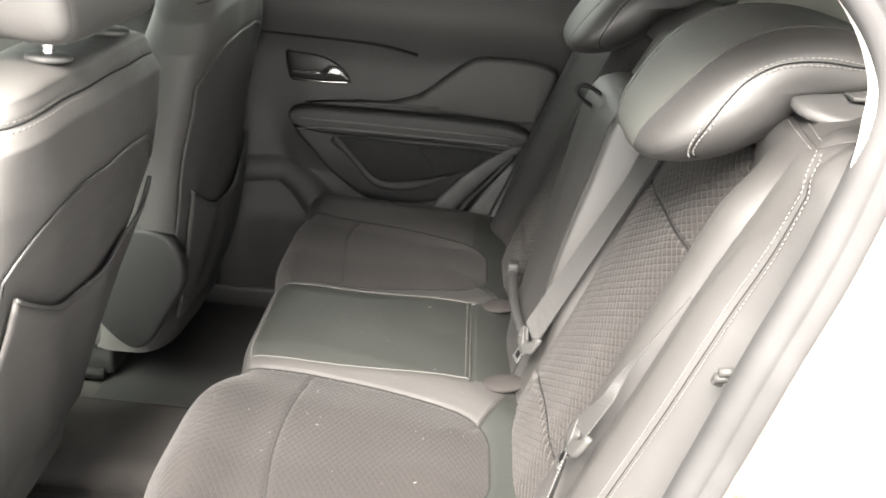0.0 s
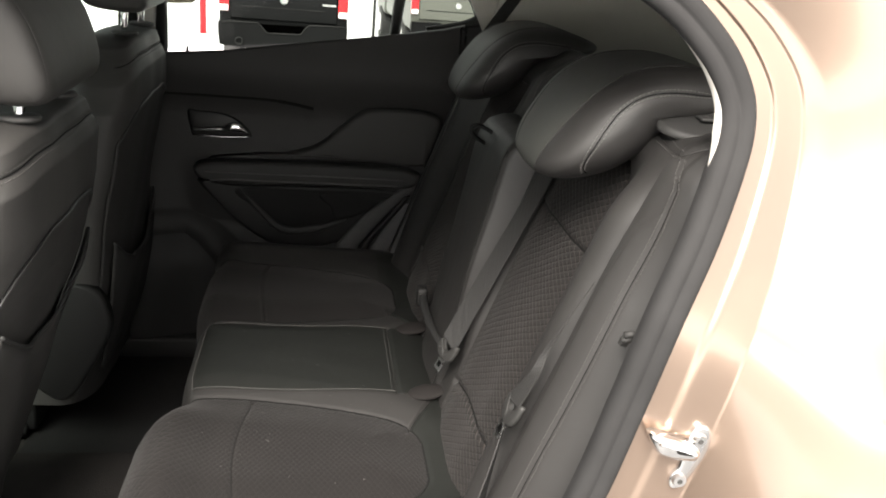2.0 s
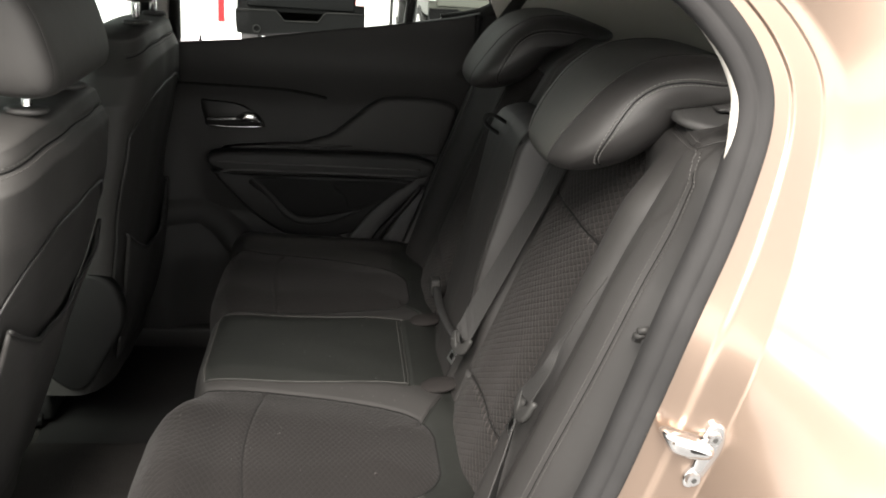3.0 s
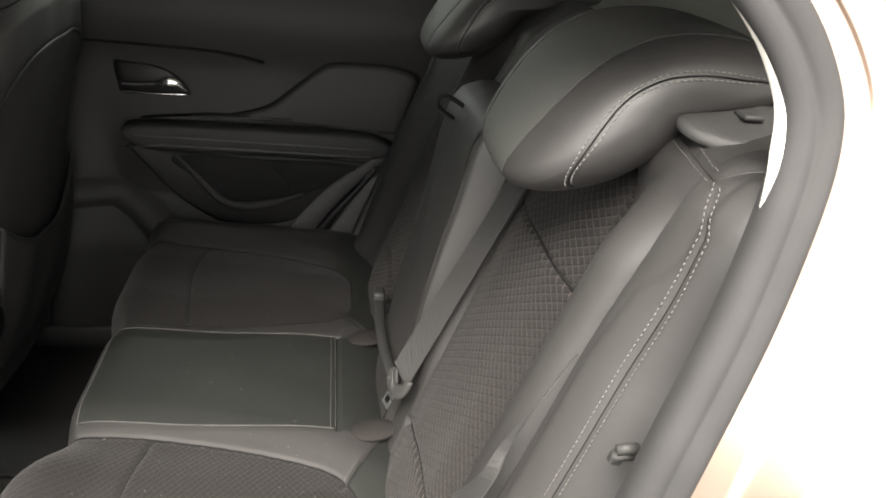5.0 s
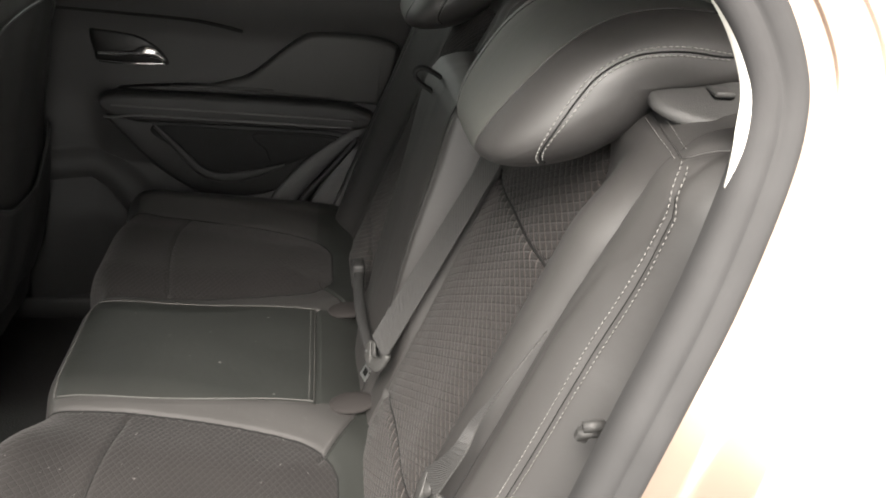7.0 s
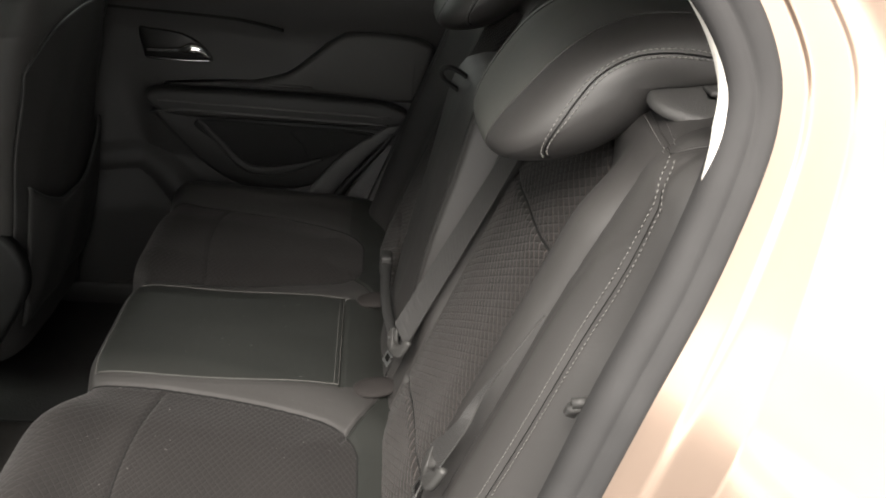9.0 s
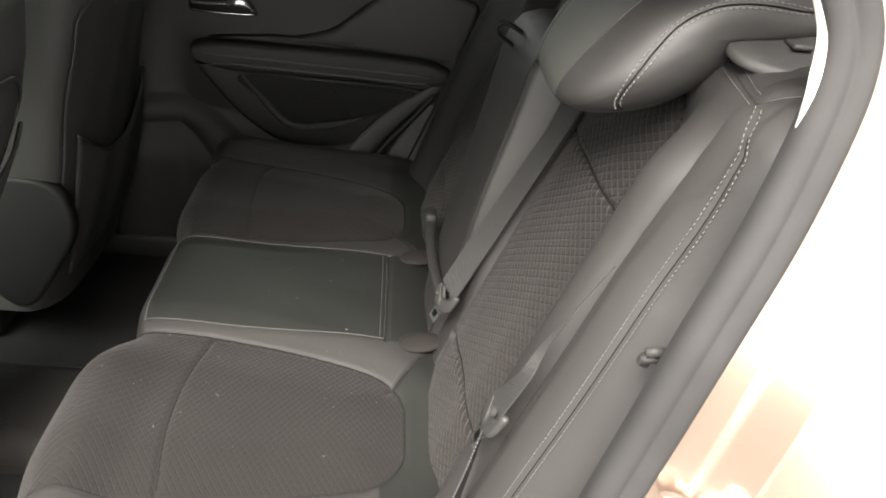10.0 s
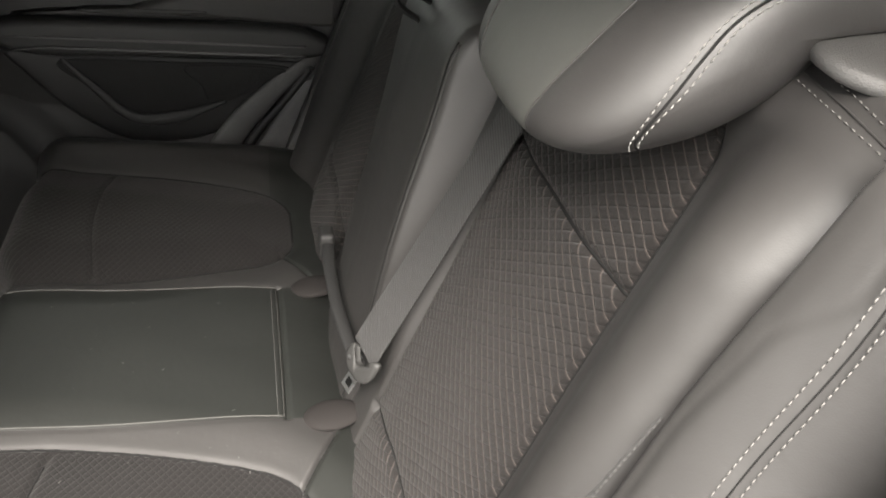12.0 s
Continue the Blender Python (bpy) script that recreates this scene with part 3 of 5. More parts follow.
# ---------------------------------------------------------------- rear head restraints
def rear_headrest(yc, drop, label):
    top = thing("rear_headrest", (0.25, yc, 1.30), label, "headrest", "rear head restraints")
    loop = curve_points([(0.110, 1.236), (0.103, 1.254), (0.118, 1.290), (0.150, 1.338), (0.186, 1.370), (0.23, 1.390), (0.290, 1.396), (0.350, 1.386), (0.402, 1.366),
                         (0.392, 1.348), (0.330, 1.339), (0.280, 1.320), (0.250, 1.288), (0.222, 1.262), (0.185, 1.241), (0.140, 1.231)], 0.005, closed=True)[:-1]
    mid = np.array([0.215, 1.325])
    m = len(loop)
    half = 0.150

    def seam(u):
        """Where the face panel ends."""
        return np.interp(u, [-0.10, 0.0, 0.047, 0.094, 0.141, 0.19, 0.235, 0.30, 0.6], [0.32, 0.36, 0.47, 0.54, 0.58, 0.585, 0.57, 0.55, 0.52])

    def surface(u, v):
        i = (u * m) % m
        x = np.interp(i, np.arange(m + 1), np.r_[loop[:, 0], loop[0, 0]])
        z = np.interp(i, np.arange(m + 1), np.r_[loop[:, 1], loop[0, 1]])
        a = np.abs(v)
        k = np.clip(1 - a ** 4, 0, 1) ** 0.45
        su = (u + 0.25) % 1.0 - 0.25
        k = k * (1 - 0.010 * np.exp(-((a - seam(su)) / 0.014) ** 2))
        sv = np.interp(su, arc[:, 0], -arc[:, 1])
        k = k * (1 - 0.012 * np.exp(-((a - sv) / 0.007) ** 2) * (su < 0.47))
        return np.stack([mid[0] + (x - mid[0]) * k, yc + v * half + 0 * u, mid[1] + (z - mid[1]) * k + 0.012 * a ** 2 - drop], -1)
    arc = curve_points([(-0.06, -0.75), (-0.03, -0.825), (0.004, -0.914), (0.030, -0.942), (0.08, -0.947), (0.15, -0.945), (0.21, -0.947), (0.27, -0.949), (0.34, -0.947), (0.40, -0.940), (0.456, -0.926), (0.50, -0.90)], 0.006)
    vs = np.sin(np.linspace(-1, 1, 161) * math.pi / 2)
    skin = Skin(surface, np.linspace(0, 1, m + 1), vs)
    u, v = skin.cells()
    which = np.where(np.abs(v) < seam((u + 0.25) % 1.0 - 0.25), 0, np.where(v < 0, 1, 2))
    shell = skin.cut(which, {0: ("face_panel", headrest_lit_leather, "smooth black leather"), 1: ("end_panel", leather, ""), 2: ("end_panel", leather, "")}, top)
    for sign in (-1, 1):
        us = np.linspace(-0.06, 0.60, 140)
        pts, n = skin.at(np.stack([us, sign * seam(us)], 1), 0.0006)
        bar("piping", pts, 0.0008, piping_black, top, "thin dark piping", 6)
    for sign in (1, -1):
        us = np.linspace(-0.05, 0.51, 180)
        skin.seam(np.stack([us, sign * np.interp(us, arc[:, 0], arc[:, 1])], 1), shell, 0.0009)
        for off in (-0.0145, 0.0145):
            us = np.linspace(-0.04, 0.49, 220)
            pts, n = skin.at(np.stack([us, sign * (np.interp(us, arc[:, 0], arc[:, 1]) + off)], 1), 0.0010)
            dashes("stitching", pts, n, thread_lit, top, 0.0056, 0.0037, 0.00055, "pale double stitching")
    return skin


rear_headrest(-0.315, 0.0, "black leather comma-shaped rear headrest with pale double stitching")
rear_headrest(0.415, 0.025, "black leather comma-shaped rear headrest in shade")


# ---------------------------------------------------------------- far rear door
def prism(outline, y0, y1, bevel=0.006, taper=0.0):
    """A pad from a closed outline in (x, z): its face at y0, its back at y1, with rounded rim."""
    p = np.asarray(outline, float)
    c = p.mean(0)
    bm = bmesh.new()
    rings = []
    t = np.roll(p, -1, 0) - np.roll(p, 1, 0)
    nrm = np.stack([t[:, 1], -t[:, 0]], 1)
    nrm /= np.linalg.norm(nrm, axis=1)[:, None] + 1e-12
    area = np.sum(p[:, 0] * np.roll(p[:, 1], -1) - np.roll(p[:, 0], -1) * p[:, 1])
    if area < 0:
        nrm = -nrm
    d = 1 if y1 > y0 else -1
    for inset, y in ((bevel, y0), (bevel * 0.6, y0 + d * bevel * 0.12), (bevel * 0.2, y0 + d * bevel * 0.45), (0, y0 + d * bevel), (-taper, y1)):
        q = p - nrm * inset
        rings.append([bm.verts.new((x, y, z)) for x, z in q])
    for a, b in zip(rings[:-1], rings[1:]):
        for i in range(len(a)):
            bm.faces.new((a[i], a[(i + 1) % len(a)], b[(i + 1) % len(a)], b[i]))
    face = bm.faces.new(rings[0])
    bm.faces.new(rings[-1][::-1])
    bmesh.ops.triangulate(bm, faces=[face])
    return bm


def outline(ctrl, step=0.008):
    return curve_points(ctrl, step, closed=True)[:-1]


def sill_z(x):
    return np.interp(x, [-0.65, -0.41, -0.16, 0.12, 0.22, 0.30], [1.205, 1.226, 1.265, 1.314, 1.340, 1.40])


BROW = [(-0.66, 0.770), (-0.57, 0.778), (-0.52, 0.777), (-0.47, 0.752), (-0.415, 0.700), (-0.36, 0.640), (-0.33, 0.59)]      # rounded lip over the loudspeaker


def door_y(x, z):
    """The inner face of the far door's lining."""
    y = 0.775 + 0.0 * x
    y = y - 0.030 * smooth_step(z, 1.06, 1.20) + 0.020 * smooth_step(z, 1.18, 1.30)
    y = y - 0.028 * bump_at(z, 0.88, 0.09) * smooth_step(x, -0.56, -0.42)
    y = y - 0.05 * smooth_step(0.80 - z, 0.0, 0.14)
    y = y - 0.03 * smooth_step(-x, 0.50, 0.62) * smooth_step(1.0 - z, 0, 0.2)
    y = y - 0.018 * np.exp(-(near_line(x, z, BROW) / 0.022) ** 2)
    return y


door = thing("far_rear_door", (-0.25, 0.80, 0.45), "closed rear door with black moulded lining and armrest", "car door")
xs, zs = np.arange(-0.66, 0.171, 0.006), np.linspace(0, 1, 120)
X, T = np.meshgrid(xs, zs, indexing="ij")
foot = np.interp(X, [-0.66, -0.30, -0.10, 0.02, 0.10, 0.17], [0.45, 0.47, 0.66, 0.80, 0.93, 1.14])
Z = foot + T * (sill_z(X) - foot)
Y = door_y(X, Z)
ids = np.arange(X.size).reshape(X.shape)
quads = np.stack([ids[:-1, :-1], ids[1:, :-1], ids[1:, 1:], ids[:-1, 1:]], -1).reshape(-1, 4)
lining = put("lining", np.stack([X, Y, Z], -1).reshape(-1, 3), quads.tolist(), plastic_grey, door, "grained charcoal plastic")
lining.modifiers.new("thick", "SOLIDIFY").thickness = -0.03

# lighter than the door plastics, painting the window's light along the sill
lighter_edge_trim = material("lighter_edge_trim", (0.020, 0.020, 0.0195), 0.40, spec=0.5, grain=0.2, grain_size=800)
upper_x = np.arange(-0.66, 0.181, 0.01)
rail = np.stack([upper_x, 0.752 + 0 * upper_x, sill_z(upper_x) - 0.012], 1)
bar("sill_roll", rail, 0.014, lighter_edge_trim, door, "black rounded window sill", 10)
# upper shoulder pad above the insert
pad = np.vstack([np.stack([upper_x, sill_z(upper_x) - 0.016], 1)[::2], np.array([(0.175, 1.16), (0.13, 1.125), (0.0, 1.123), (-0.07, 1.118), (-0.20, 1.10), (-0.35, 1.121), (-0.66, 1.124)])])
part("shoulder_pad", prism(pad, 0.738, 0.775, 0.006), plastic_soft, door, "matte black upper lining")
# black bar painting the shade in the gap below the shoulder pad
gap = curve_points([(-0.66, 0.7350, 1.117), (-0.35, 0.7350, 1.1135), (-0.26, 0.7350, 1.106), (-0.20, 0.7350, 1.095)], 0.01)
bar("gap_shade", gap, 0.0045, seam_black, door, "", 6)
part("insert_pad", prism(outline([(-0.66, 1.110), (-0.35, 1.106), (-0.21, 1.090), (-0.155, 1.068), (-0.19, 1.025), (-0.28, 0.985), (-0.40, 0.992), (-0.66, 0.998)]), 0.750, 0.782, 0.010),
     insert_grey, door, "soft black insert")
part("rear_pad", prism(outline([(-0.275, 0.970), (-0.19, 1.003), (-0.132, 1.050), (-0.085, 1.090), (-0.045, 1.108), (0.065, 1.110), (0.122, 1.097), (0.133, 1.07), (0.110, 0.985), (0.085, 0.958), (-0.10, 0.963)]),
                       0.716, 0.775, 0.012), insert_grey, door, "padded black leatherette")
# armrest
arm = part("armrest", prism(outline([(-0.497, 0.932), (-0.478, 0.950), (-0.40, 0.958), (-0.20, 0.962), (0.0, 0.962), (0.06, 0.952), (0.088, 0.935), (0.045, 0.905), (-0.20, 0.899), (-0.40, 0.895), (-0.475, 0.908)]),
                            0.688, 0.77, 0.012), plastic_soft, door, "padded armrest")
for z0, r in ((0.930, 0.0025), (0.912, 0.003)):
    xs_ = np.arange(-0.485, 0.05, 0.01)
    bar("armrest_line", np.stack([xs_, 0.6885 + 0.015 * smooth_step(-xs_, 0.46, 0.50), z0 + 0.0 * xs_ - 0.012 * smooth_step(-xs_, 0.40, 0.5) * (z0 < 0.92)], 1), r, lighter_edge_trim, arm, "", 6)
part("switch_panel", prism(outline([(-0.45, 0.955), (-0.36, 0.972), (-0.10, 0.980), (0.04, 0.974), (0.06, 0.962), (-0.1, 0.955)]), 0.720, 0.765, 0.004), gloss_black, door, "glossy black switch panel")
part("window_switch", prism(outline([(-0.33, 0.968), (-0.15, 0.974), (-0.15, 0.981), (-0.33, 0.976)]), 0.714, 0.74, 0.003), plastic_grey, door, "black window switch")
# map pocket with its wide rim
rim = [(-0.486, 0.902), (-0.444, 0.846), (-0.386, 0.787), (-0.312, 0.737), (-0.245, 0.717), (-0.148, 0.733), (-0.044, 0.777), (0.030, 0.845), (0.052, 0.890), (-0.20, 0.897), (-0.40, 0.893)]
part("pocket_rim", prism(outline(rim), 0.712, 0.765, 0.010), plastic, door, "black pocket surround")
well = [(-0.390, 0.880), (-0.330, 0.824), (-0.285, 0.785), (-0.247, 0.772), (-0.18, 0.782), (-0.085, 0.816), (0.020, 0.880), (-0.20, 0.886)]
part("pocket_well", prism(outline(well), 0.7085, 0.75, 0.003), mat_rubber, door, "dark recessed grip pocket")
lip = curve_points([(-0.385, 0.7075, 0.886), (-0.330, 0.7065, 0.830), (-0.288, 0.7055, 0.788), (-0.247, 0.705, 0.773), (-0.18, 0.705, 0.783), (-0.10, 0.7065, 0.812)], 0.006)
bar("grip_trim", lip, np.interp(np.linspace(0, 1, len(lip)), [0, 0.35, 0.7, 1], [0.004, 0.010, 0.013, 0.003]), plastic_soft, door, "satin grey grip trim", 10, 0.5, (0, 1, 0))
part("pocket_divider", prism(outline([(-0.17, 0.88), (-0.145, 0.84), (-0.125, 0.81), (-0.03, 0.845), (0.005, 0.88)]), 0.706, 0.74, 0.004), mat_rubber, door, "")
# loudspeaker bulge and grille at the foot
spk = [(-0.64, 0.742), (-0.575, 0.748), (-0.53, 0.746), (-0.485, 0.722), (-0.435, 0.675), (-0.385, 0.615), (-0.36, 0.55), (-0.42, 0.48), (-0.64, 0.47)]
spk = outline(spk)
heart = spk.mean(0)
verts_, faces_ = [], []
for k_, sink in ((1.0, -0.004), (0.97, 0.004), (0.92, 0.005), (0.7, 0.006), (0.35, 0.006), (0.02, 0.006)):
    q_ = heart + (spk - heart) * k_
    verts_ += [(x_, float(door_y(np.array(x_), np.array(z_))) - sink, z_) for x_, z_ in q_]
n_ = len(spk)
for r_ in range(5):
    faces_ += [(r_ * n_ + i_, r_ * n_ + (i_ + 1) % n_, (r_ + 1) * n_ + (i_ + 1) % n_, (r_ + 1) * n_ + i_) for i_ in range(n_)]
put("speaker_grille", verts_, faces_, plastic, door, "black loudspeaker cover")
# inside handle
bez = part("handle_bezel", prism(outline([(-0.515, 1.074), (-0.49, 1.076), (-0.42, 1.069), (-0.375, 1.045), (-0.352, 1.016), (-0.37, 1.006), (-0.49, 1.004), (-0.508, 1.03)]), 0.741, 0.775, 0.005), gloss_black, door, "glossy black handle surround")
lever = curve_points([(-0.498, 0.737, 1.027), (-0.455, 0.735, 1.029), (-0.418, 0.734, 1.033), (-0.398, 0.733, 1.038), (-0.380, 0.735, 1.033), (-0.362, 0.738, 1.020)], 0.004)
rr = np.interp(np.linspace(0, 1, len(lever)), [0, 0.5, 0.62, 0.8, 1.0], [0.0030, 0.0040, 0.0105, 0.0115, 0.003])
put("handle_lever", *tube(lever, rr, 10, 0.5, (0, 1, 0)), chrome, bez, "chrome door lever")
low = curve_points([(-0.498, 0.738, 1.011), (-0.43, 0.737, 1.010), (-0.362, 0.738, 1.013)], 0.006)
bar("chrome_line", low, 0.0016, chrome, bez, "", 6)
# lock pin on the sill
pin = part("lock_pin", box(bmesh.new(), (-0.522, 0.738, 1.205), (-0.502, 0.752, 1.215), 0.003), plastic, door, "black lock pin")
bar("pin_head", [(-0.512, 0.745, 1.213), (-0.512, 0.745, 1.222), (-0.512, 0.745, 1.232)], np.array([0.0045, 0.004, 0.0025]), plastic, pin, "", 8)
# window frame: divider, rear corner, front post
bar("frame_divider", [(0.0, 0.775, 1.285), (0.004, 0.765, 1.35), (0.02, 0.72, 1.52)], 0.014, plastic, door, "black divider post", 8)
corner = curve_points([(0.08, 0.770, 1.310), (0.15, 0.769, 1.322), (0.19, 0.768, 1.331), (0.214, 0.767, 1.340), (0.221, 0.766, 1.352), (0.213, 0.763, 1.373), (0.195, 0.757, 1.405), (0.13, 0.733, 1.49)], 0.006)
bar("frame_corner", corner, np.interp(np.linspace(0, 1, len(corner)), [0, 0.3, 0.45, 1], [0.008, 0.012, 0.020, 0.020]), plastic, door, "black rounded frame corner", 12)
bar("frame_front", [(-0.578, 0.775, 1.20), (-0.575, 0.762, 1.36), (-0.56, 0.72, 1.53)], 0.016, plastic, door, "black front frame post", 8)
pane = put("window_pane", [(-0.565, 0.775, 1.22), (0.0, 0.775, 1.28), (0.01, 0.727, 1.52), (-0.55, 0.727, 1.52)], [(0, 1, 2, 3)], glass, door, "clear side glass", smooth=False)
pane = put("window_pane", [(0.0, 0.775, 1.29), (0.220, 0.766, 1.342), (0.13, 0.732, 1.49), (0.02, 0.727, 1.52)], [(0, 1, 2, 3)], glass, door, "clear quarter glass", smooth=False)


# ---------------------------------------------------------------- body shell round the cabin
def slab(name, quad, thick, mat, kind="structure", label="", category=""):
    """A flat structural panel from four corners, thickened away from its front."""
    a, b, c, d = [Vector(q) for q in quad]
    n = (b - a).cross(d - a).normalized() * thick
    v = [a, b, c, d, a + n, b + n, c + n, d + n]
    ob = put(name, v, [(3, 2, 1, 0), (4, 5, 6, 7), (0, 1, 5, 4), (1, 2, 6, 5), (2, 3, 7, 6), (3, 0, 4, 7)], mat, None, label, smooth=False)
    return tagged(ob, label, category or name.split("_")[0], "", kind)


slab("ceiling", [(-1.16, -0.58, 1.56), (1.2, -0.58, 1.53), (1.2, 0.72, 1.53), (-1.16, 0.72, 1.56)], 0.05, headliner, label="light grey cloth headliner")
slab("floor", [(-1.9, 0.85, 0.41), (1.3, 0.85, 0.41), (1.3, -0.70, 0.41), (-1.9, -0.70, 0.41)], 0.05, carpet, label="dark carpeted car floor")
slab("wall_far_front", [(-1.9, 0.79, 0.40), (-0.66, 0.79, 0.40), (-0.66, 0.79, 1.17), (-1.9, 0.79, 1.12)], 0.05, plastic_grey, label="front door lining")
slab("wall_far_rear", [(0.10, 0.795, 0.40), (1.25, 0.795, 0.40), (1.25, 0.72, 1.54), (0.27, 0.745, 1.54)], 0.05, headliner, label="grey rear quarter lining")
slab("wall_far_quarter", [(0.245, 0.778, 1.28), (0.32, 0.778, 1.28), (0.32, 0.745, 1.54), (0.105, 0.735, 1.54)], 0.03, headliner, label="grey quarter pillar lining")
slab("wall_far_corner", [(0.163, 0.785, 1.02), (0.32, 0.785, 1.02), (0.32, 0.776, 1.345), (0.163, 0.776, 1.318)], 0.02, plastic_soft, label="black corner lining behind the far door")
slab("wall_far_low", [(-0.66, 0.80, 0.40), (0.10, 0.80, 0.40), (0.20, 0.80, 1.14), (0.10, 0.80, 0.92)], 0.05, plastic_grey, label="charcoal inner sill")
slab("wall_rear", [(1.25, 0.85, 0.40), (1.25, -0.75, 0.40), (1.20, -0.70, 1.30), (1.20, 0.80, 1.30)], 0.05, plastic_grey, label="tailgate lining")
slab("wall_near_rear", [(1.25, -0.70, 0.40), (0.36, -0.70, 0.40), (0.36, -0.66, 1.50), (1.25, -0.66, 1.50)], 0.05, headliner, label="grey rear quarter lining")
slab("wall_firewall", [(-1.95, -0.75, 0.40), (-1.95, 0.85, 0.40), (-1.75, 0.85, 1.02), (-1.75, -0.75, 1.02)], 0.08, plastic, label="black dashboard face")
slab("wall_near_front", [(-0.80, -0.70, 0.40), (-1.9, -0.70, 0.40), (-1.9, -0.70, 1.10), (-0.80, -0.70, 1.14)], 0.05, plastic_grey, label="front door lining")

pillar = thing("centre_pillar", (-0.66, 0.76, 0.45), "light grey centre pillar trim with belt", "pillar", "", "structure")
bar("pillar_trim", [(-0.66, 0.775, 0.45), (-0.645, 0.775, 1.0), (-0.635, 0.765, 1.25), (-0.61, 0.71, 1.56)], 0.045, pillar_trim, pillar, "", 12, 0.5, (0, 1, 0))
bar("belt_strap", [(-0.66, 0.73, 0.75), (-0.655, 0.735, 1.1), (-0.64, 0.72, 1.42)], 0.022, strap, pillar, "", 8, 0.08, (0, 1, 0))
slab("wall_near_pillar", [(-0.70, -0.70, 0.40), (-0.80, -0.70, 0.40), (-0.78, -0.60, 1.56), (-0.71, -0.60, 1.56)], 0.05, pillar_trim, label="grey near centre pillar")
slab("window_near_front", [(-0.74, -0.68, 1.12), (-1.9, -0.70, 1.08), (-1.6, -0.62, 1.56), (-0.74, -0.60, 1.56)], 0.004, glass_front, label="clear front door glass")
slab("window_far_front", [(-1.9, 0.80, 1.12), (-0.66, 0.80, 1.17), (-0.66, 0.72, 1.56), (-1.6, 0.72, 1.56)], 0.004, glass_front, label="clear front door glass")
slab("window_windscreen", [(-1.95, 0.80, 1.02), (-1.95, -0.70, 1.02), (-1.16, -0.62, 1.58), (-1.16, 0.72, 1.58)], 0.004, glass_front, label="clear windscreen")
slab("window_rear", [(1.22, -0.70, 1.30), (1.22, 0.80, 1.30), (1.15, 0.72, 1.54), (1.15, -0.62, 1.54)], 0.004, glass, label="dark tailgate glass")
# the opened near door, swung out past the camera's left
slab("door_1", [(-0.78, -0.80, 0.45), (-1.08, -1.70, 0.45), (-1.08, -1.70, 1.13), (-0.78, -0.80, 1.10)], -0.09, plastic_soft, label="opened rear door with black lining")

# wheel-arch trim strips between the far door and the bench
trim = thing("arch_trim", (0.0, 0.74, 0.66), "grey plastic strips round the wheel arch", "trim", "", "structure")
run_ = curve_points([(0.07, 0.722, 0.905), (-0.015, 0.703, 0.838), (-0.080, 0.700, 0.765), (-0.135, 0.698, 0.675)], 0.01)
bar("strip", run_, np.interp(np.linspace(0, 1, len(run_)), [0, 0.5, 1], [0.010, 0.024, 0.028]), arch_grey, trim, "", 12, 0.3, (0, 1, 0))
run_ = curve_points([(0.105, 0.740, 0.925), (0.065, 0.722, 0.830), (0.025, 0.712, 0.750), (-0.018, 0.708, 0.665)], 0.01)
bar("strip", run_, np.interp(np.linspace(0, 1, len(run_)), [0, 0.5, 1], [0.014, 0.044, 0.056]), arch_grey, trim, "", 12, 0.25, (0, 1, 0))
run_ = curve_points([(0.090, 0.735, 0.920), (0.020, 0.712, 0.832), (-0.045, 0.702, 0.752), (-0.090, 0.698, 0.670)], 0.01)
bar("rubber_edge", run_, 0.010, plastic, trim, "black rubber edge", 10, 0.8)


# ---------------------------------------------------------------- near door opening: seal, jamb, quarter panel
EDGE = [(-0.20, -0.575, 1.56), (0.0, -0.58, 1.545), (0.10, -0.59, 1.52), (0.165, -0.606, 1.488), (0.212, -0.621, 1.445), (0.236, -0.634, 1.405), (0.241, -0.645, 1.372), (0.232, -0.660, 1.328), (0.206, -0.685, 1.255),
        (0.172, -0.708, 1.174), (0.145, -0.712, 1.07), (0.115, -0.712, 0.955), (0.06, -0.712, 0.80), (-0.01, -0.712, 0.66), (-0.10, -0.712, 0.54), (-0.22, -0.712, 0.46)]
edge = curve_points(EDGE, 0.008)


def swept(name, path, section, mat, parent, label="", spread=None):
    """Sweeps an open section of (outwards, towards the camera side) offsets along the opening's edge."""
    t = np.gradient(path, axis=0)
    t /= np.linalg.norm(t, axis=1)[:, None]
    out = np.stack([-t[:, 2], 0 * t[:, 0], t[:, 0]], 1)      # across the edge, in the body's side
    out /= np.linalg.norm(out, axis=1)[:, None]
    near = np.array([0, -1.0, 0])
    wide = np.ones(len(path)) if spread is None else spread

    def off(a):
        """Offsets past the seal's root widen or narrow along the run."""
        root = 0.018 if a > 0 else -0.012
        return np.where(abs(a) > abs(root), root + (a - root) * wide, a)[:, None]
    haunch = 0.20 * (np.clip(1.40 - path[:, 2], 0, 0.5) * smooth_step(path[:, 0], 0.06, 0.13))[:, None]      # the wing swells out below the window line
    fold = np.interp(path[:, 2], [1.32, 1.52], [1.0, 0.45])[:, None]      # the side leans in towards the roof
    v = np.stack([path + out * off(a) + near * (b * (fold if b > 0.024 else 1.0) + haunch * float(np.clip((a - 0.100) / 0.12, 0, 1))) for a, b in section], 1)
    n, k = v.shape[:2]
    f = [(i * k + j, i * k + j + 1, (i + 1) * k + j + 1, (i + 1) * k + j) for i in range(n - 1) for j in range(k - 1)]
    return put(name, v.reshape(-1, 3), f, mat, parent, label)


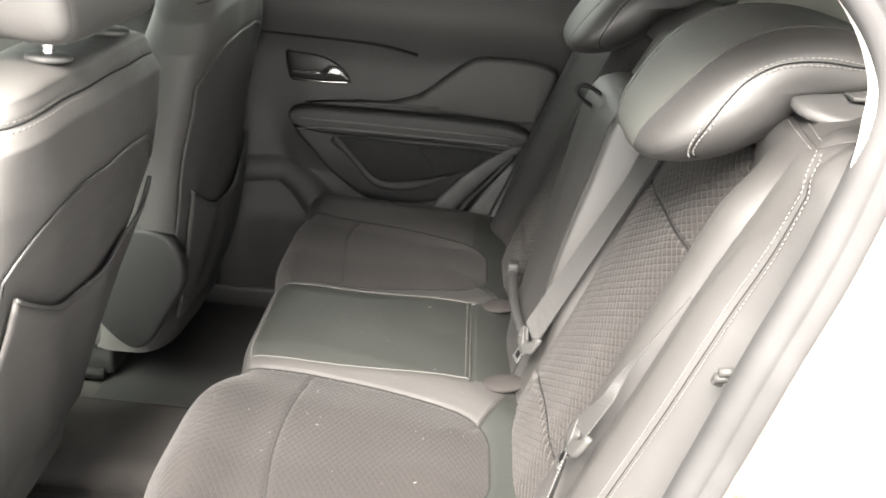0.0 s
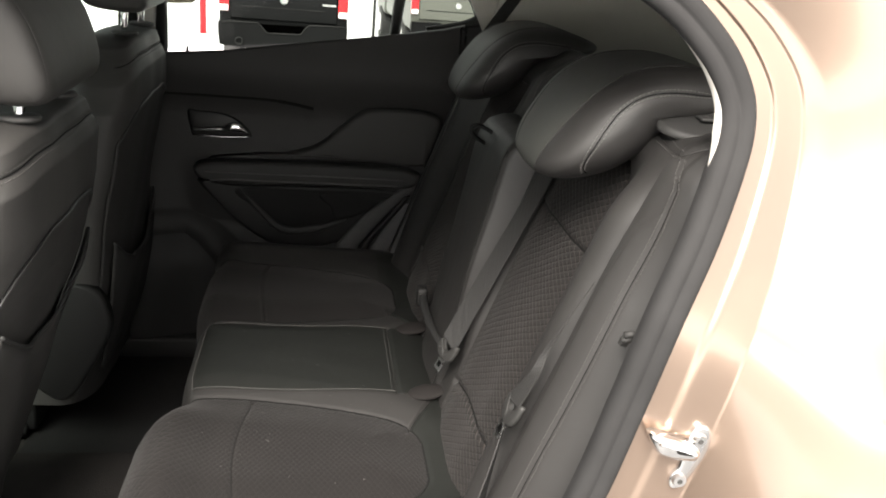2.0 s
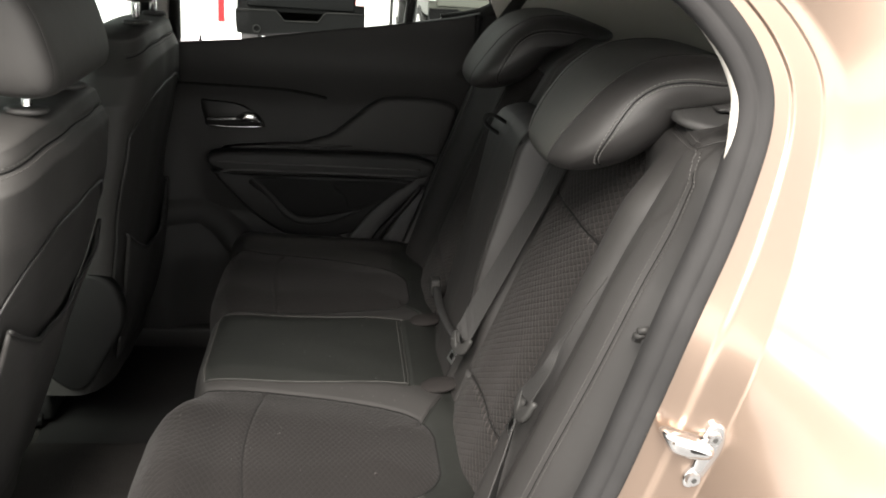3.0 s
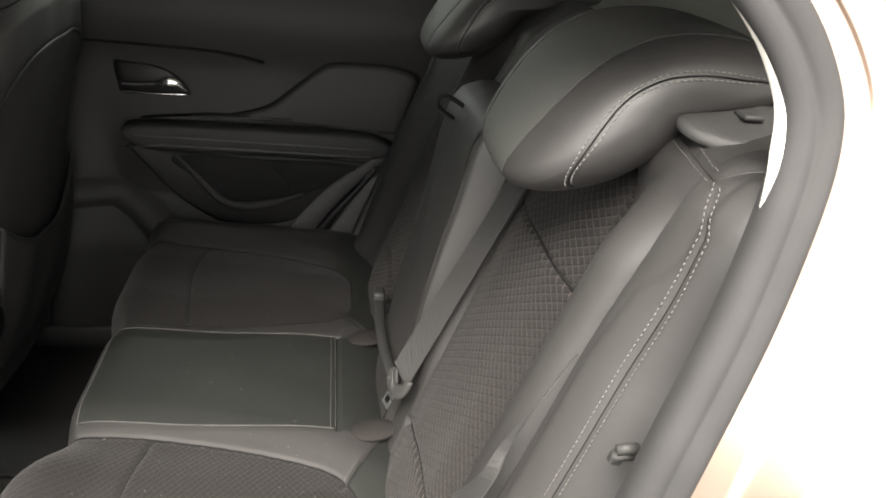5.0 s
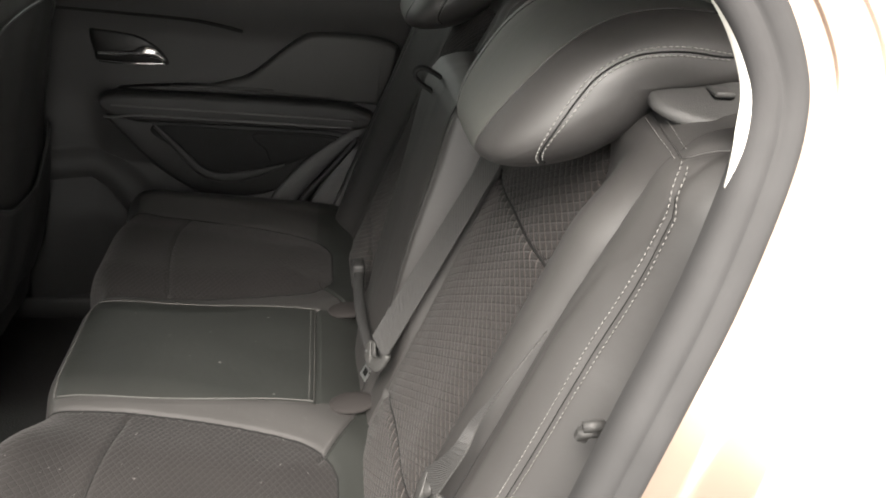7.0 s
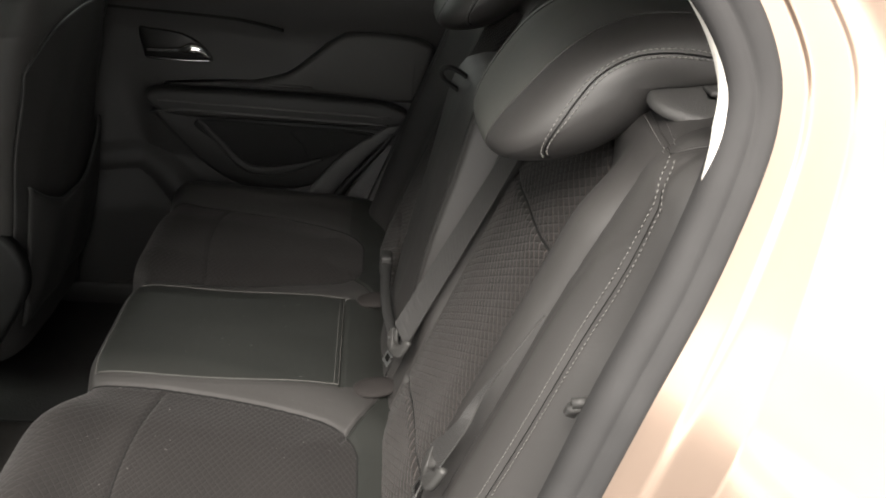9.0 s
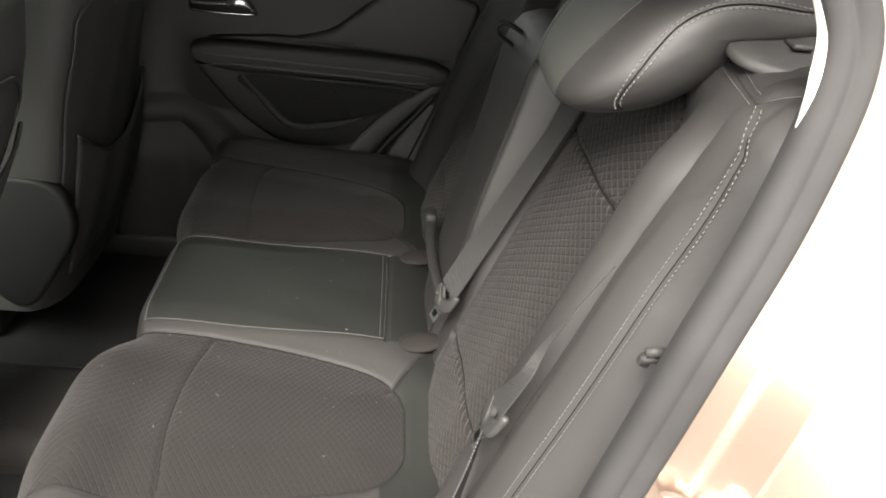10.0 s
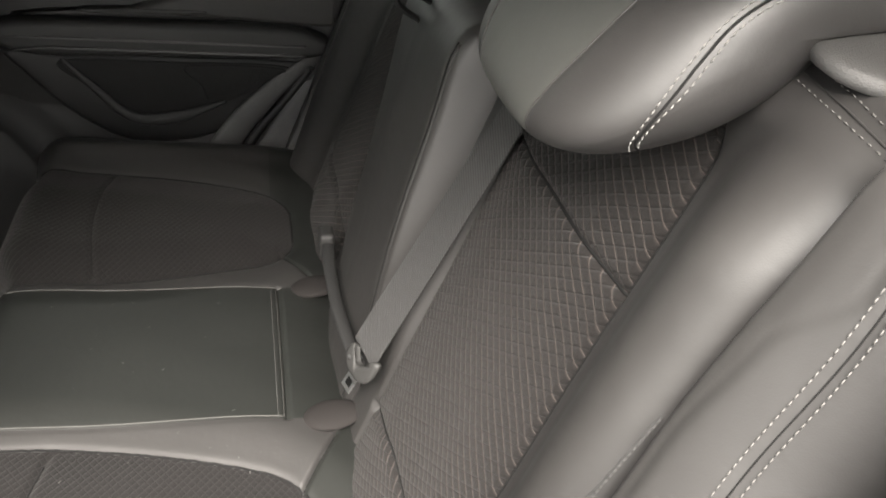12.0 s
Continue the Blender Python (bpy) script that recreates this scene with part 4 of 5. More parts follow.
opening = thing("door_opening", (0.2, -0.72, 0.46), "copper-painted rear door opening with rubber seal", "car body", "", "structure")
ring = [(-0.016, -0.012), (-0.0185, 0.0), (-0.0178, 0.008), (-0.0145, 0.0130), (-0.009, 0.0158), (-0.0045, 0.0160), (-0.0022, 0.0148), (-0.0008, 0.0148), (0.001, 0.0165), (0.004, 0.0182), (0.010, 0.0192), (0.0150, 0.0178), (0.0178, 0.012), (0.0175, 0.0), (0.014, -0.012)]
swept("rubber_seal", edge, ring, rubber, opening, "dark grey rubber door seal")
high = edge[(edge[:, 2] > 1.285) & (edge[:, 0] > -0.3)]
swept("inner_trim", high, [(-0.012, 0.010), (-0.019, 0.006), (-0.024, 0.0), (-0.022, -0.004), (-0.014, -0.006)], pillar_trim, opening, "light grey inner trim edge", np.interp(high[:, 2], [1.285, 1.36, 1.42, 1.50], [0.1, 1.0, 0.75, 0.35]))
jamb = [(0.012, -0.02), (0.012, 0.004), (0.016, 0.0085), (0.018, 0.0092), (0.020, 0.0094), (0.023, 0.0095), (0.044, 0.0100), (0.047, 0.0102), (0.049, 0.0112), (0.051, 0.0126), (0.053, 0.0134), (0.056, 0.0137), (0.060, 0.0138),
        (0.074, 0.0142), (0.097, 0.0150), (0.100, 0.0153), (0.1015, 0.0160), (0.103, 0.0167), (0.106, 0.0180), (0.120, 0.0241), (0.140, 0.0330), (0.16, 0.0415), (0.19, 0.053), (0.23, 0.066), (0.28, 0.079), (0.34, 0.090)]
k_ = np.ones(15) / 15
skin_edge = np.stack([edge[:, 0], np.convolve(np.pad(edge[:, 1], 7, mode="edge"), k_, "valid"), edge[:, 2]], 1)      # the pressed steel follows the seal in an easier line
swept("door_jamb", skin_edge, jamb, paint, opening, "copper metallic paint", np.interp(edge[:, 2], [1.20, 1.40, 1.49], [1.0, 0.55, 0.28]))
slab("wall_roof_rail", [(-1.14, -0.60, 1.64), (1.2, -0.60, 1.64), (1.2, 0.78, 1.645), (-1.14, 0.78, 1.645)], 0.02, paint, label="copper painted roof skin")


# striker
def striker():
    top = thing("door_striker", (0.21, -0.7240, 1.02), "chrome door striker bolted to the jamb", "striker")
    plate = outline([(0.216, 1.048), (0.224, 1.060), (0.236, 1.058), (0.241, 1.046), (0.240, 1.028), (0.233, 1.010), (0.222, 0.990), (0.213, 0.981), (0.204, 0.984), (0.203, 0.996), (0.210, 1.008), (0.213, 1.028)], 0.003)
    base = part("plate", prism(plate, -0.7330, -0.7200, 0.003), chrome, top, "bright chrome plate")
    wedge = outline([(0.166, 1.055), (0.176, 1.057), (0.198, 1.050), (0.218, 1.043), (0.224, 1.035), (0.219, 1.027), (0.204, 1.027), (0.188, 1.030), (0.175, 1.037)], 0.003)
    part("latch_loop", prism(wedge, -0.7520, -0.7300, 0.008), chrome, top, "thick wedge-shaped chrome latch loop")
    slot = outline([(0.194, 1.043), (0.203, 1.041), (0.214, 1.036), (0.204, 1.037), (0.196, 1.039)], 0.002)
    part("slot", prism(slot, -0.7528, -0.7440, 0.0008), truck_edge, top, "")
    for x, z in ((0.227, 1.044), (0.2125, 0.994)):
        bm = bmesh.new()
        bmesh.ops.create_cone(bm, cap_ends=True, segments=24, radius1=0.0085, radius2=0.0070, depth=0.005, matrix=pose(x, -0.7345, z, 90, 0, 0))
        b = part("bolt", bm, steel, top, "", smooth=False)
        bm = bmesh.new()
        bmesh.ops.create_cone(bm, cap_ends=True, segments=6, radius1=0.0032, radius2=0.0032, depth=0.0012, matrix=pose(x, -0.7372, z, 90, 0, 0))
        part("socket", bm, arch_grey, b, "", smooth=False)


striker()


# ---------------------------------------------------------------- belts
def ribbon(name, centre, across, width, mat, parent, label="", thick=0.0014):
    c, a = np.asarray(centre, float), np.asarray(across, float)
    a = a / np.linalg.norm(a, axis=1)[:, None]
    t = np.gradient(c, axis=0)
    n = np.cross(t, a)
    n /= np.linalg.norm(n, axis=1)[:, None] + 1e-12
    w = np.broadcast_to(width, (len(c),))[:, None] / 2
    k = [c - a * w - n * thick / 2, c + a * w - n * thick / 2, c + a * w + n * thick / 2, c - a * w + n * thick / 2]
    v = np.stack(k, 1)
    m = len(c)
    f = [(i * 4 + j, i * 4 + (j + 1) % 4, (i + 1) * 4 + (j + 1) % 4, (i + 1) * 4 + j) for i in range(m - 1) for j in range(4)]
    f += [(3, 2, 1, 0), tuple((m - 1) * 4 + j for j in range(4))]
    run = np.r_[0, np.cumsum(np.linalg.norm(np.diff(c, axis=0), axis=1))]
    uv = np.stack([np.stack([run, x + 0 * run], 1) for x in (0, 0.047, 0.047, 0)], 1).reshape(-1, 2)
    return put(name, v.reshape(-1, 3), f, mat, parent, label, uv, smooth=False)


def tongue(parent, at, along, across):
    """A latch plate: black moulded head with a slot, steel blade below."""
    at, along, across = Vector(at), Vector(along).normalized(), Vector(across).normalized()
    nrm = along.cross(across).normalized()
    across = nrm.cross(along).normalized()
    across, along, nrm = across * 0.8, along * 0.8, nrm * 0.8
    m = Matrix((( *across, 0), (*along, 0), (*nrm, 0), (0, 0, 0, 1))).transposed()
    m.translation = at
    shape = [(-0.032, 0.026), (-0.026, 0.030), (-0.018, 0.024), (-0.012, 0.008), (0.004, -0.002), (0.018, 0.008), (0.026, 0.016), (0.033, 0.008), (0.030, -0.010), (0.014, -0.022), (-0.014, -0.021), (-0.030, -0.006)]
    pts = curve_points(shape, 0.004, closed=True)[:-1]
    bm = bmesh.new()
    rings = []
    for k, h in ((0.80, 0.0055), (0.95, 0.0045), (1.0, 0.0), (0.95, -0.0045), (0.80, -0.0055)):
        rings.append([bm.verts.new(m @ Vector((x * k, y * k, h))) for x, y in pts])
    for a, b in zip(rings[:-1], rings[1:]):
        for i in range(len(a)):
            bm.faces.new((a[i], a[(i + 1) % len(a)], b[(i + 1) % len(a)], b[i]))
    bm.faces.new(rings[0])
    bm.faces.new(rings[-1][::-1])
    part("latch_plate", bm, insert_grey, parent, "moulded grey-black latch plate")
    bm = bmesh.new()
    box(bm, (-0.011, -0.052, -0.0012), (0.011, -0.018, 0.0012), 0.0006, 1)
    bm.transform(m)
    part("blade", bm, steel, parent, "steel blade", smooth=False)
    bm = bmesh.new()
    box(bm, (-0.006, -0.044, -0.0018), (0.006, -0.030, 0.0018), 0.0006, 1)
    bm.transform(m)
    part("blade_slot", bm, gloss_black, parent, "", smooth=False)


def on_rake(up, y, lift):
    """A place on the rake of the rear backrests: metres up it, across, and off it."""
    x, z = np.array([0.05, 0.73]) + UP * up + OUT * lift
    return (x, y, z)


def lerp_rows(rows, n):
    t = np.linspace(0, 1, len(rows))
    return np.stack([np.interp(np.linspace(0, 1, n), t, np.asarray(rows, float)[:, k]) for k in range(len(rows[0]))], 1)


middle_belt = thing("centre_seat_belt", (0.06, -0.12, 0.84), "grey-black webbing belt hanging over the backrest", "seat belt", "seat belts")
left_edge = lerp_rows([on_rake(0.1175, -0.089, 0.040), on_rake(0.431, -0.119, 0.024), on_rake(0.54, -0.129, 0.020)], 40)
right_edge = lerp_rows([on_rake(0.109, -0.125, 0.022), on_rake(0.4456, -0.162, 0.012), on_rake(0.55, -0.173, 0.010)], 40)
ribbon("webbing", (left_edge + right_edge) / 2, right_edge - left_edge, 0.046, strap, middle_belt, "ribbed grey webbing")
tongue(middle_belt, (0.053, -0.116, 0.838), tuple((left_edge + right_edge)[12] - (left_edge + right_edge)[0]), tuple(left_edge[0] - right_edge[0]))
lap = curve_points([(0.048, -0.105, 0.838), (0.040, 0.0, 0.830), (0.039, 0.10, 0.826), (0.043, 0.18, 0.822)], 0.01)
bar("lap_strap", lap, 0.009, plastic_soft, middle_belt, "folded webbing", 8, 0.45)
part("buckle", box(bmesh.new(), (0.030, 0.165, 0.800), (0.052, 0.200, 0.838), 0.006, 3), plastic_grey, middle_belt, "black plastic buckle")

near_belt = thing("outer_seat_belt", (0.07, -0.57, 0.98), "grey-black webbing belt tucked along the backrest", "seat belt", "seat belts")
left_edge = curve_points([(0.156, -0.546, 1.146), (0.126, -0.548, 1.092), (0.105, -0.537, 1.045), (0.090, -0.543, 1.019), (0.072, -0.518, 0.974)], 0.006) + np.array([-0.0052, -0.001, 0.0018])
right_edge = curve_points([(0.1565, -0.548, 1.147), (0.127, -0.551, 1.094), (0.110, -0.548, 1.050), (0.098, -0.563, 1.030), (0.076, -0.566, 0.983)], 0.006) + np.array([-0.0052, -0.001, 0.0018])
rows_ = min(len(left_edge), len(right_edge))
left_edge, right_edge = lerp_rows(left_edge, rows_), lerp_rows(right_edge, rows_)
ribbon("webbing", (left_edge + right_edge) / 2, right_edge - left_edge, np.linalg.norm(right_edge - left_edge, axis=1), strap, near_belt, "ribbed grey webbing")
tongue(near_belt, (0.068, -0.545, 0.968), (0.36, -0.12, 0.90), (-0.10, 0.98, -0.18))
fold = curve_points([(0.060, -0.548, 0.955), (0.052, -0.552, 0.91), (0.042, -0.555, 0.86), (0.030, -0.555, 0.78)], 0.01)
ribbon("lower_webbing", fold, lerp_rows([(0.35, 1, 0.0), (0.6, 0.8, 0)], len(fold)), 0.044, strap, near_belt, "")

far_belt = thing("far_seat_belt", (0.2, 0.70, 1.28), "grey webbing belt rising to the far quarter lining", "seat belt", "seat belts")
run_ = curve_points([(0.30, 0.690, 1.43), (0.232, 0.700, 1.322), (0.178, 0.700, 1.240), (0.13, 0.700, 1.165)], 0.01)
ribbon("webbing", run_, lerp_rows([(0.85, 0.2, -0.5), (0.85, 0.1, -0.5)], len(run_)), 0.032, strap, far_belt, "ribbed grey webbing")

# tag on the backrest's outer edge
tag = thing("fold_tag", (0.15, -0.655, 1.12), "small folded black fabric tag on the backrest edge", "tag")
bm = box(bmesh.new(), (-0.005, -0.004, -0.010), (0.005, 0.004, 0.001), 0.002, 3)
bm.transform(pose(0.162, -0.645, 1.121, 0, 18, 0))
part("tag_fold", bm, insert_grey, tag)
for dz_, r_ in ((0.0, 0.0040), (0.0065, 0.0046)):
    bar("tag_roll", [(0.156 + dz_ * 0.4, -0.648, 1.119 + dz_), (0.164 + dz_ * 0.4, -0.649, 1.121 + dz_), (0.172 + dz_ * 0.4, -0.647, 1.120 + dz_)], r_, insert_grey, tag, "", 14)


# ---------------------------------------------------------------- caps over the child-seat anchors
def anchor_cap(y):
    top = thing("anchor_cap", (0.02, y, 0.725), "rounded dark flap over a child-seat anchor", "anchor cap", "anchor caps")
    bm = bmesh.new()
    bmesh.ops.create_uvsphere(bm, u_segments=24, v_segments=12, radius=1.0)
    for v in bm.verts:
        v.co = Vector((0.028 + v.co.x * 0.036, y + v.co.y * 0.026, 0.733 + v.co.z * 0.009 + (v.co.x * 0.5 + 0.5) * 0.010))
    part("flap", bm, flap_brown, top)


anchor_cap(-0.088)
anchor_cap(0.188)

# plastic guide plate behind the near headrest
def guide_plate(yc):
    top = thing("headrest_guide", (0.29, yc, 1.33), "black moulded headrest guide plate on the backrest", "guide plate", "headrest guides")
    bm = bmesh.new()
    bmesh.ops.create_uvsphere(bm, u_segments=40, v_segments=16, radius=1.0)
    for v in bm.verts:
        lip = 1 + 0.10 * max(0.0, -v.co.z)
        x, y = v.co.x * 0.072 * lip, v.co.y * 0.048 * lip
        swell = 0.006 * math.exp(-((x - 0.015) / 0.03) ** 2 - ((y - 0.012) / 0.022) ** 2) * (v.co.z > 0)
        v.co = Vector((0.300 + x, yc + y, 1.331 + 0.16 * y + math.copysign(abs(v.co.z) ** 0.55, v.co.z) * 0.009 + swell + 0.0012 * noise.noise(Vector((x, y, 0)) * 60)))
    plate = part("plate", bm, arch_grey, top)
    for dx in (-0.012, 0.030):
        bm = box(bmesh.new(), (0.300 + dx - 0.009, yc - 0.012, 1.341), (0.300 + dx + 0.009, yc + 0.012, 1.346), 0.002)
        part("release_button", bm, arch_grey, plate)


guide_plate(-0.475)


# ---------------------------------------------------------------- front seats
def front_seat(yc, mirror, dx, dz, rear, panel_mat, label):
    top = thing("driver_seat" if not mirror else "passenger_seat", (-0.75, yc, 0.42), label, "car seat", "front seats")
    sg = -1 if mirror else 1
    HI = 0.742 + dz

    def rear_x(t):
        return np.interp(t, [0, 0.16, 0.32, 0.50, 0.61, 0.72, 0.83, 0.94, 1.0], rear)

    def surface(u, t):
        """u: turn round the section, 0 at the door side, a quarter at the rear."""
        a = u * 2 * math.pi
        tt = np.clip(t, 0, 1)
        hd = np.interp(tt, [0, 0.5, 0.85, 0.95, 1.0], [0.10, 0.095, 0.078, 0.070, 0.056])
        hw = np.interp(tt, [0, 0.3, 0.7, 0.85, 0.94, 1.0], [0.240, 0.258, 0.258, 0.251, 0.220 if mirror else 0.238, 0.165 if mirror else 0.211])
        c, s_ = np.cos(a), np.sin(a)
        k = (np.abs(c) ** 3.4 + np.abs(s_) ** 3.4) ** (-1 / 3.4)
        over = np.clip(t - 1, 0, 1)
        shrink = np.sqrt(np.clip(1 - (over / 0.045) ** 2, 0, 1)) ** 0.7
        yy = -c * k * hw * shrink
        xx = rear_x(tt) - hd + s_ * k * hd * shrink
        crown = (0.034 if mirror else 0.014) * np.clip((np.abs(yy) - 0.10) / 0.13, 0, 1.2) ** 1.6 * smooth_step(tt, 0.80, 0.97)
        zz = 0.52 + tt * HI + over * 0.35 - crown
        back = s_ > -0.2
        d1 = panel_d(yy, zz)
        xx = xx - back * (0.004 * np.exp(-(d1 / 0.006) ** 2) + 0.004 * smooth_step(-d1, 0.0, 0.012))
        xx = xx - 0.003 * back * np.exp(-((tt - 0.972) / 0.006) ** 2)
        xx = xx + 0.0022 * np.sin(zz * 24 + yy * 17) * np.sin(yy * 31 - zz * 9)
        return np.stack([xx, yc + yy * sg, zz], -1)

    def panel_top(yy):
        return 0.52 + HI - (0.155 - dz * 0.3) + (0.039 if mirror else 0.028) - 0.075 * (np.abs(yy) / 0.23) ** 4

    def panel_d(yy, zz):
        """Below 0 within the rear panel."""
        return np.maximum(np.abs(yy) - 0.228, zz - panel_top(yy))

    ts = np.r_[np.linspace(0, 1, 220), 1 + 0.045 * np.sin(np.linspace(0.05, 1, 14) * math.pi / 2)]
    skin = Skin(surface, np.linspace(0, 1, 241), ts, flip=mirror)
    u, t = skin.cells()
    q = surface(u, t)
    yy, zz = (q[..., 1] - yc) * sg, q[..., 2]
    which = np.where((u < 0.5) & (panel_d(yy, zz) < 0), 1, 0)
    skin.cut(which, {0: ("backrest_cover", front_lit_leather, "black leather bolsters"), 1: ("rear_panel", panel_mat, "dark rear panel")}, top)
    rim_u = [q_ for q_ in np.linspace(0.06, 0.44, 120)]

    def on_back(y0, z0):
        """The turn u whose rear surface lies at the offset y0 near the height z0."""
        us = np.linspace(0.02, 0.48, 400)
        tz = np.clip((z0 - 0.52) / HI, 0, 1)
        return us[np.argmin(np.abs(-(surface(us, tz + 0 * us)[:, 1] - yc) * sg - -y0))], tz
    # rim of the rear panel: up one side, over the arch, down the other
    way = [(-0.228, z0) for z0 in np.arange(0.62, float(panel_top(0.228)), 0.012)] + [(y0, float(panel_top(y0))) for y0 in np.linspace(-0.228, 0.228, 60)]
    way += [(0.228, z0) for z0 in np.arange(float(panel_top(0.228)), 0.62, -0.012)]
    pts, n = skin.at([on_back(*w_) for w_ in way], 0.0022)
    bar("piping", pts, 0.0026, lighter_edge_trim, top, "black piping", 6)
    # stitched seam below the seat's crown
    skin.seam([(q_, 0.972) for q_ in rim_u], top, 0.0012)
    for off in (-0.007, 0.006):
        pts, n = skin.at([(q_, 0.972 + off) for q_ in np.linspace(0.03, 0.47, 200)], 0.0006)
        dashes("stitching", pts, n, thread_white, top, 0.0070, 0.0036, 0.0005, "pale stitching")
    # slack map pocket on the rear panel
    ys = np.linspace(-0.215, 0.215, 48)
    zs = np.linspace(0, 1, 20)
    YY, TT = np.meshgrid(ys, zs, indexing="ij")
    rimz = (0.80 if mirror else 0.945 + dz) + 0.085 * np.abs(YY / 0.215) ** 2.0
    ZZ = 0.60 + TT * (rimz - 0.60)
    rise = np.clip(1 - (np.abs(YY) / 0.215) ** 4, 0, 1)
    XX = rear_x((ZZ - 0.52) / HI) - 0.003 + 0.013 * np.sin(np.clip(TT, 0, 1) * math.pi * 0.72) * rise - 0.012 * (np.abs(YY) / 0.24) ** 5 + 0.003 * np.sin(YY * 40 + ZZ * 20) * rise
    ids = np.arange(YY.size).reshape(YY.shape)
    qd = np.stack([ids[:-1, :-1], ids[1:, :-1], ids[1:, 1:], ids[:-1, 1:]], -1).reshape(-1, 4)
    pk = put("map_pocket", np.stack([XX, yc + YY * sg, ZZ], -1).reshape(-1, 3), qd.tolist(), panel_mat, top, "slack black map pocket")
    pk.modifiers.new("thick", "SOLIDIFY").thickness = 0.004
    bar("pocket_hem", np.stack([XX, yc + YY * sg, ZZ], -1)[:, -1], 0.003, lighter_edge_trim, top, "", 6)
    # seat cushion, frame and recliner cover
    part("seat_base", box(bmesh.new(), (-1.25, yc - 0.24, 0.50), (-0.76, yc + 0.24, 0.70), 0.05, 4), front_lit_leather, top)
    part("seat_frame", box(bmesh.new(), (-1.15, yc - 0.20, 0.43), (-0.78, yc + 0.20, 0.50), 0.01), plastic, top)
    inner = yc + (0.245 if not mirror else -0.245)
    o = outline([(-0.600, 0.70), (-0.604, 0.765), (-0.635, 0.805), (-0.70, 0.815), (-0.80, 0.80), (-0.84, 0.70), (-0.78, 0.60), (-0.72, 0.545), (-0.68, 0.555), (-0.64, 0.62)])
    d = 0.018 if not mirror else -0.018
    if mirror:
        part("side_cover", prism(o, inner + d, inner - d * 0.6, 0.010), plastic, top, "rounded charcoal plastic recliner cover")
    for off in (-0.2, 0.2):
        bar("seat_rail", [(-1.2, yc + off, 0.435), (-0.80, yc + off, 0.435)], 0.016, plastic, top, "", 8)
    # head restraint
    zb = 0.52 + HI + (0.030 if mirror else 0.0)
    px_ = -0.567 + dx * 1.6
    hr = thing("front_headrest", (px_, yc, zb + 0.04), "black leather head restraint on chrome posts", "headrest", "front head restraints")
    loop = curve_points([(0.040, 0.034), (0.054, 0.062), (0.040, 0.123), (0.016, 0.170), (-0.006, 0.212), (-0.024, 0.236), (-0.053, 0.228), (-0.083, 0.168), (-0.088, 0.098), (-0.070, 0.044), (-0.013, 0.031)], 0.008, closed=True)[:-1]
    loop = loop + np.array([px_, zb + (0.0 if mirror else 0.008)])
    mid = np.array([px_ - 0.013, zb + 0.125])
    m = len(loop)

    def head(uu, v):
        i = (uu * m) % m
        x = np.interp(i, np.arange(m + 1), np.r_[loop[:, 0], loop[0, 0]])
        z = np.interp(i, np.arange(m + 1), np.r_[loop[:, 1], loop[0, 1]])
        k = np.clip(1 - np.abs(v) ** 12, 0, 1) ** (1 / 3.8)
        k = k * (1 - 0.014 * np.exp(-((np.abs(v) - 0.86) / 0.02) ** 2))
        return np.stack([mid[0] + (x - mid[0]) * k, yc + v * 0.150 + 0 * uu, mid[1] + (z - mid[1]) * k], -1)
    hs = Skin(head, np.linspace(0, 1, m + 1), np.sin(np.linspace(-1, 1, 81) * math.pi / 2))
    uu, vv = hs.cells()
    hs.cut(np.where(np.abs(vv) < 0.86, 0, np.where(vv < 0, 1, 2)), {0: ("pad", front_lit_leather, ""), 1: ("end_panel", front_lit_leather, ""), 2: ("end_panel", front_lit_leather, "")}, hr)
    for sv in (-0.86, 0.86):
        pts, n = hs.at([(q_, sv) for q_ in np.linspace(0, 1, 90)], 0.0006)
        bar("piping", pts, 0.0014, front_lit_leather, hr, "", 6)
    for dy in (-0.0875, 0.0875):
        bar("post", [(px_ - 0.003, yc + dy, zb - 0.06), (px_, yc + dy, zb + 0.02), (px_ + 0.002, yc + dy, zb + 0.06)], 0.0068, chrome, hr, "chrome post", 14)
        bm = bmesh.new()
        bmesh.ops.create_uvsphere(bm, u_segments=24, v_segments=12, radius=1.0)
        for v in bm.verts:
            v.co = Vector((px_ + v.co.x * 0.027, yc + dy + v.co.y * 0.022, 0.5385 + HI + math.copysign(abs(v.co.z) ** 0.6, v.co.z) * 0.006))
        part("post_guide", bm, arch_grey, top, "oval plastic post guide")


front_seat(-0.246, False, 0.0, -0.012, (-0.72, -0.69, -0.652, -0.607, -0.575, -0.550, -0.533, -0.527, -0.540), front_lit_leather, "black leather driver's seat with map pocket behind")
front_seat(0.470, True, -0.010, 0.018, (-0.64, -0.615, -0.598, -0.582, -0.570, -0.556, -0.541, -0.537, -0.550), seat_shell, "black leather front passenger seat with dark shell")


# ---------------------------------------------------------------- floor things
hump = thing("floor_tunnel", (-0.6, CENTRE, 0.41), "low carpeted floor tunnel", "tunnel", "", "structure")
part("tunnel_cover", box(bmesh.new(), (-1.6, CENTRE - 0.12, 0.36), (-0.30, CENTRE + 0.12, 0.46), 0.04, 4), carpet, hump)
for y0, y1 in ((0.20, 0.70), (-0.62, -0.10)):
    mat_ = thing("floor_mat", (-0.6, (y0 + y1) / 2, 0.412), "black ribbed rubber floor mat", "floor mat", "floor mats")
    part("mat_sheet", box(bmesh.new(), (-0.80, y0, 0.412), (-0.40, y1, 0.420), 0.003), mat_rubber, mat_)
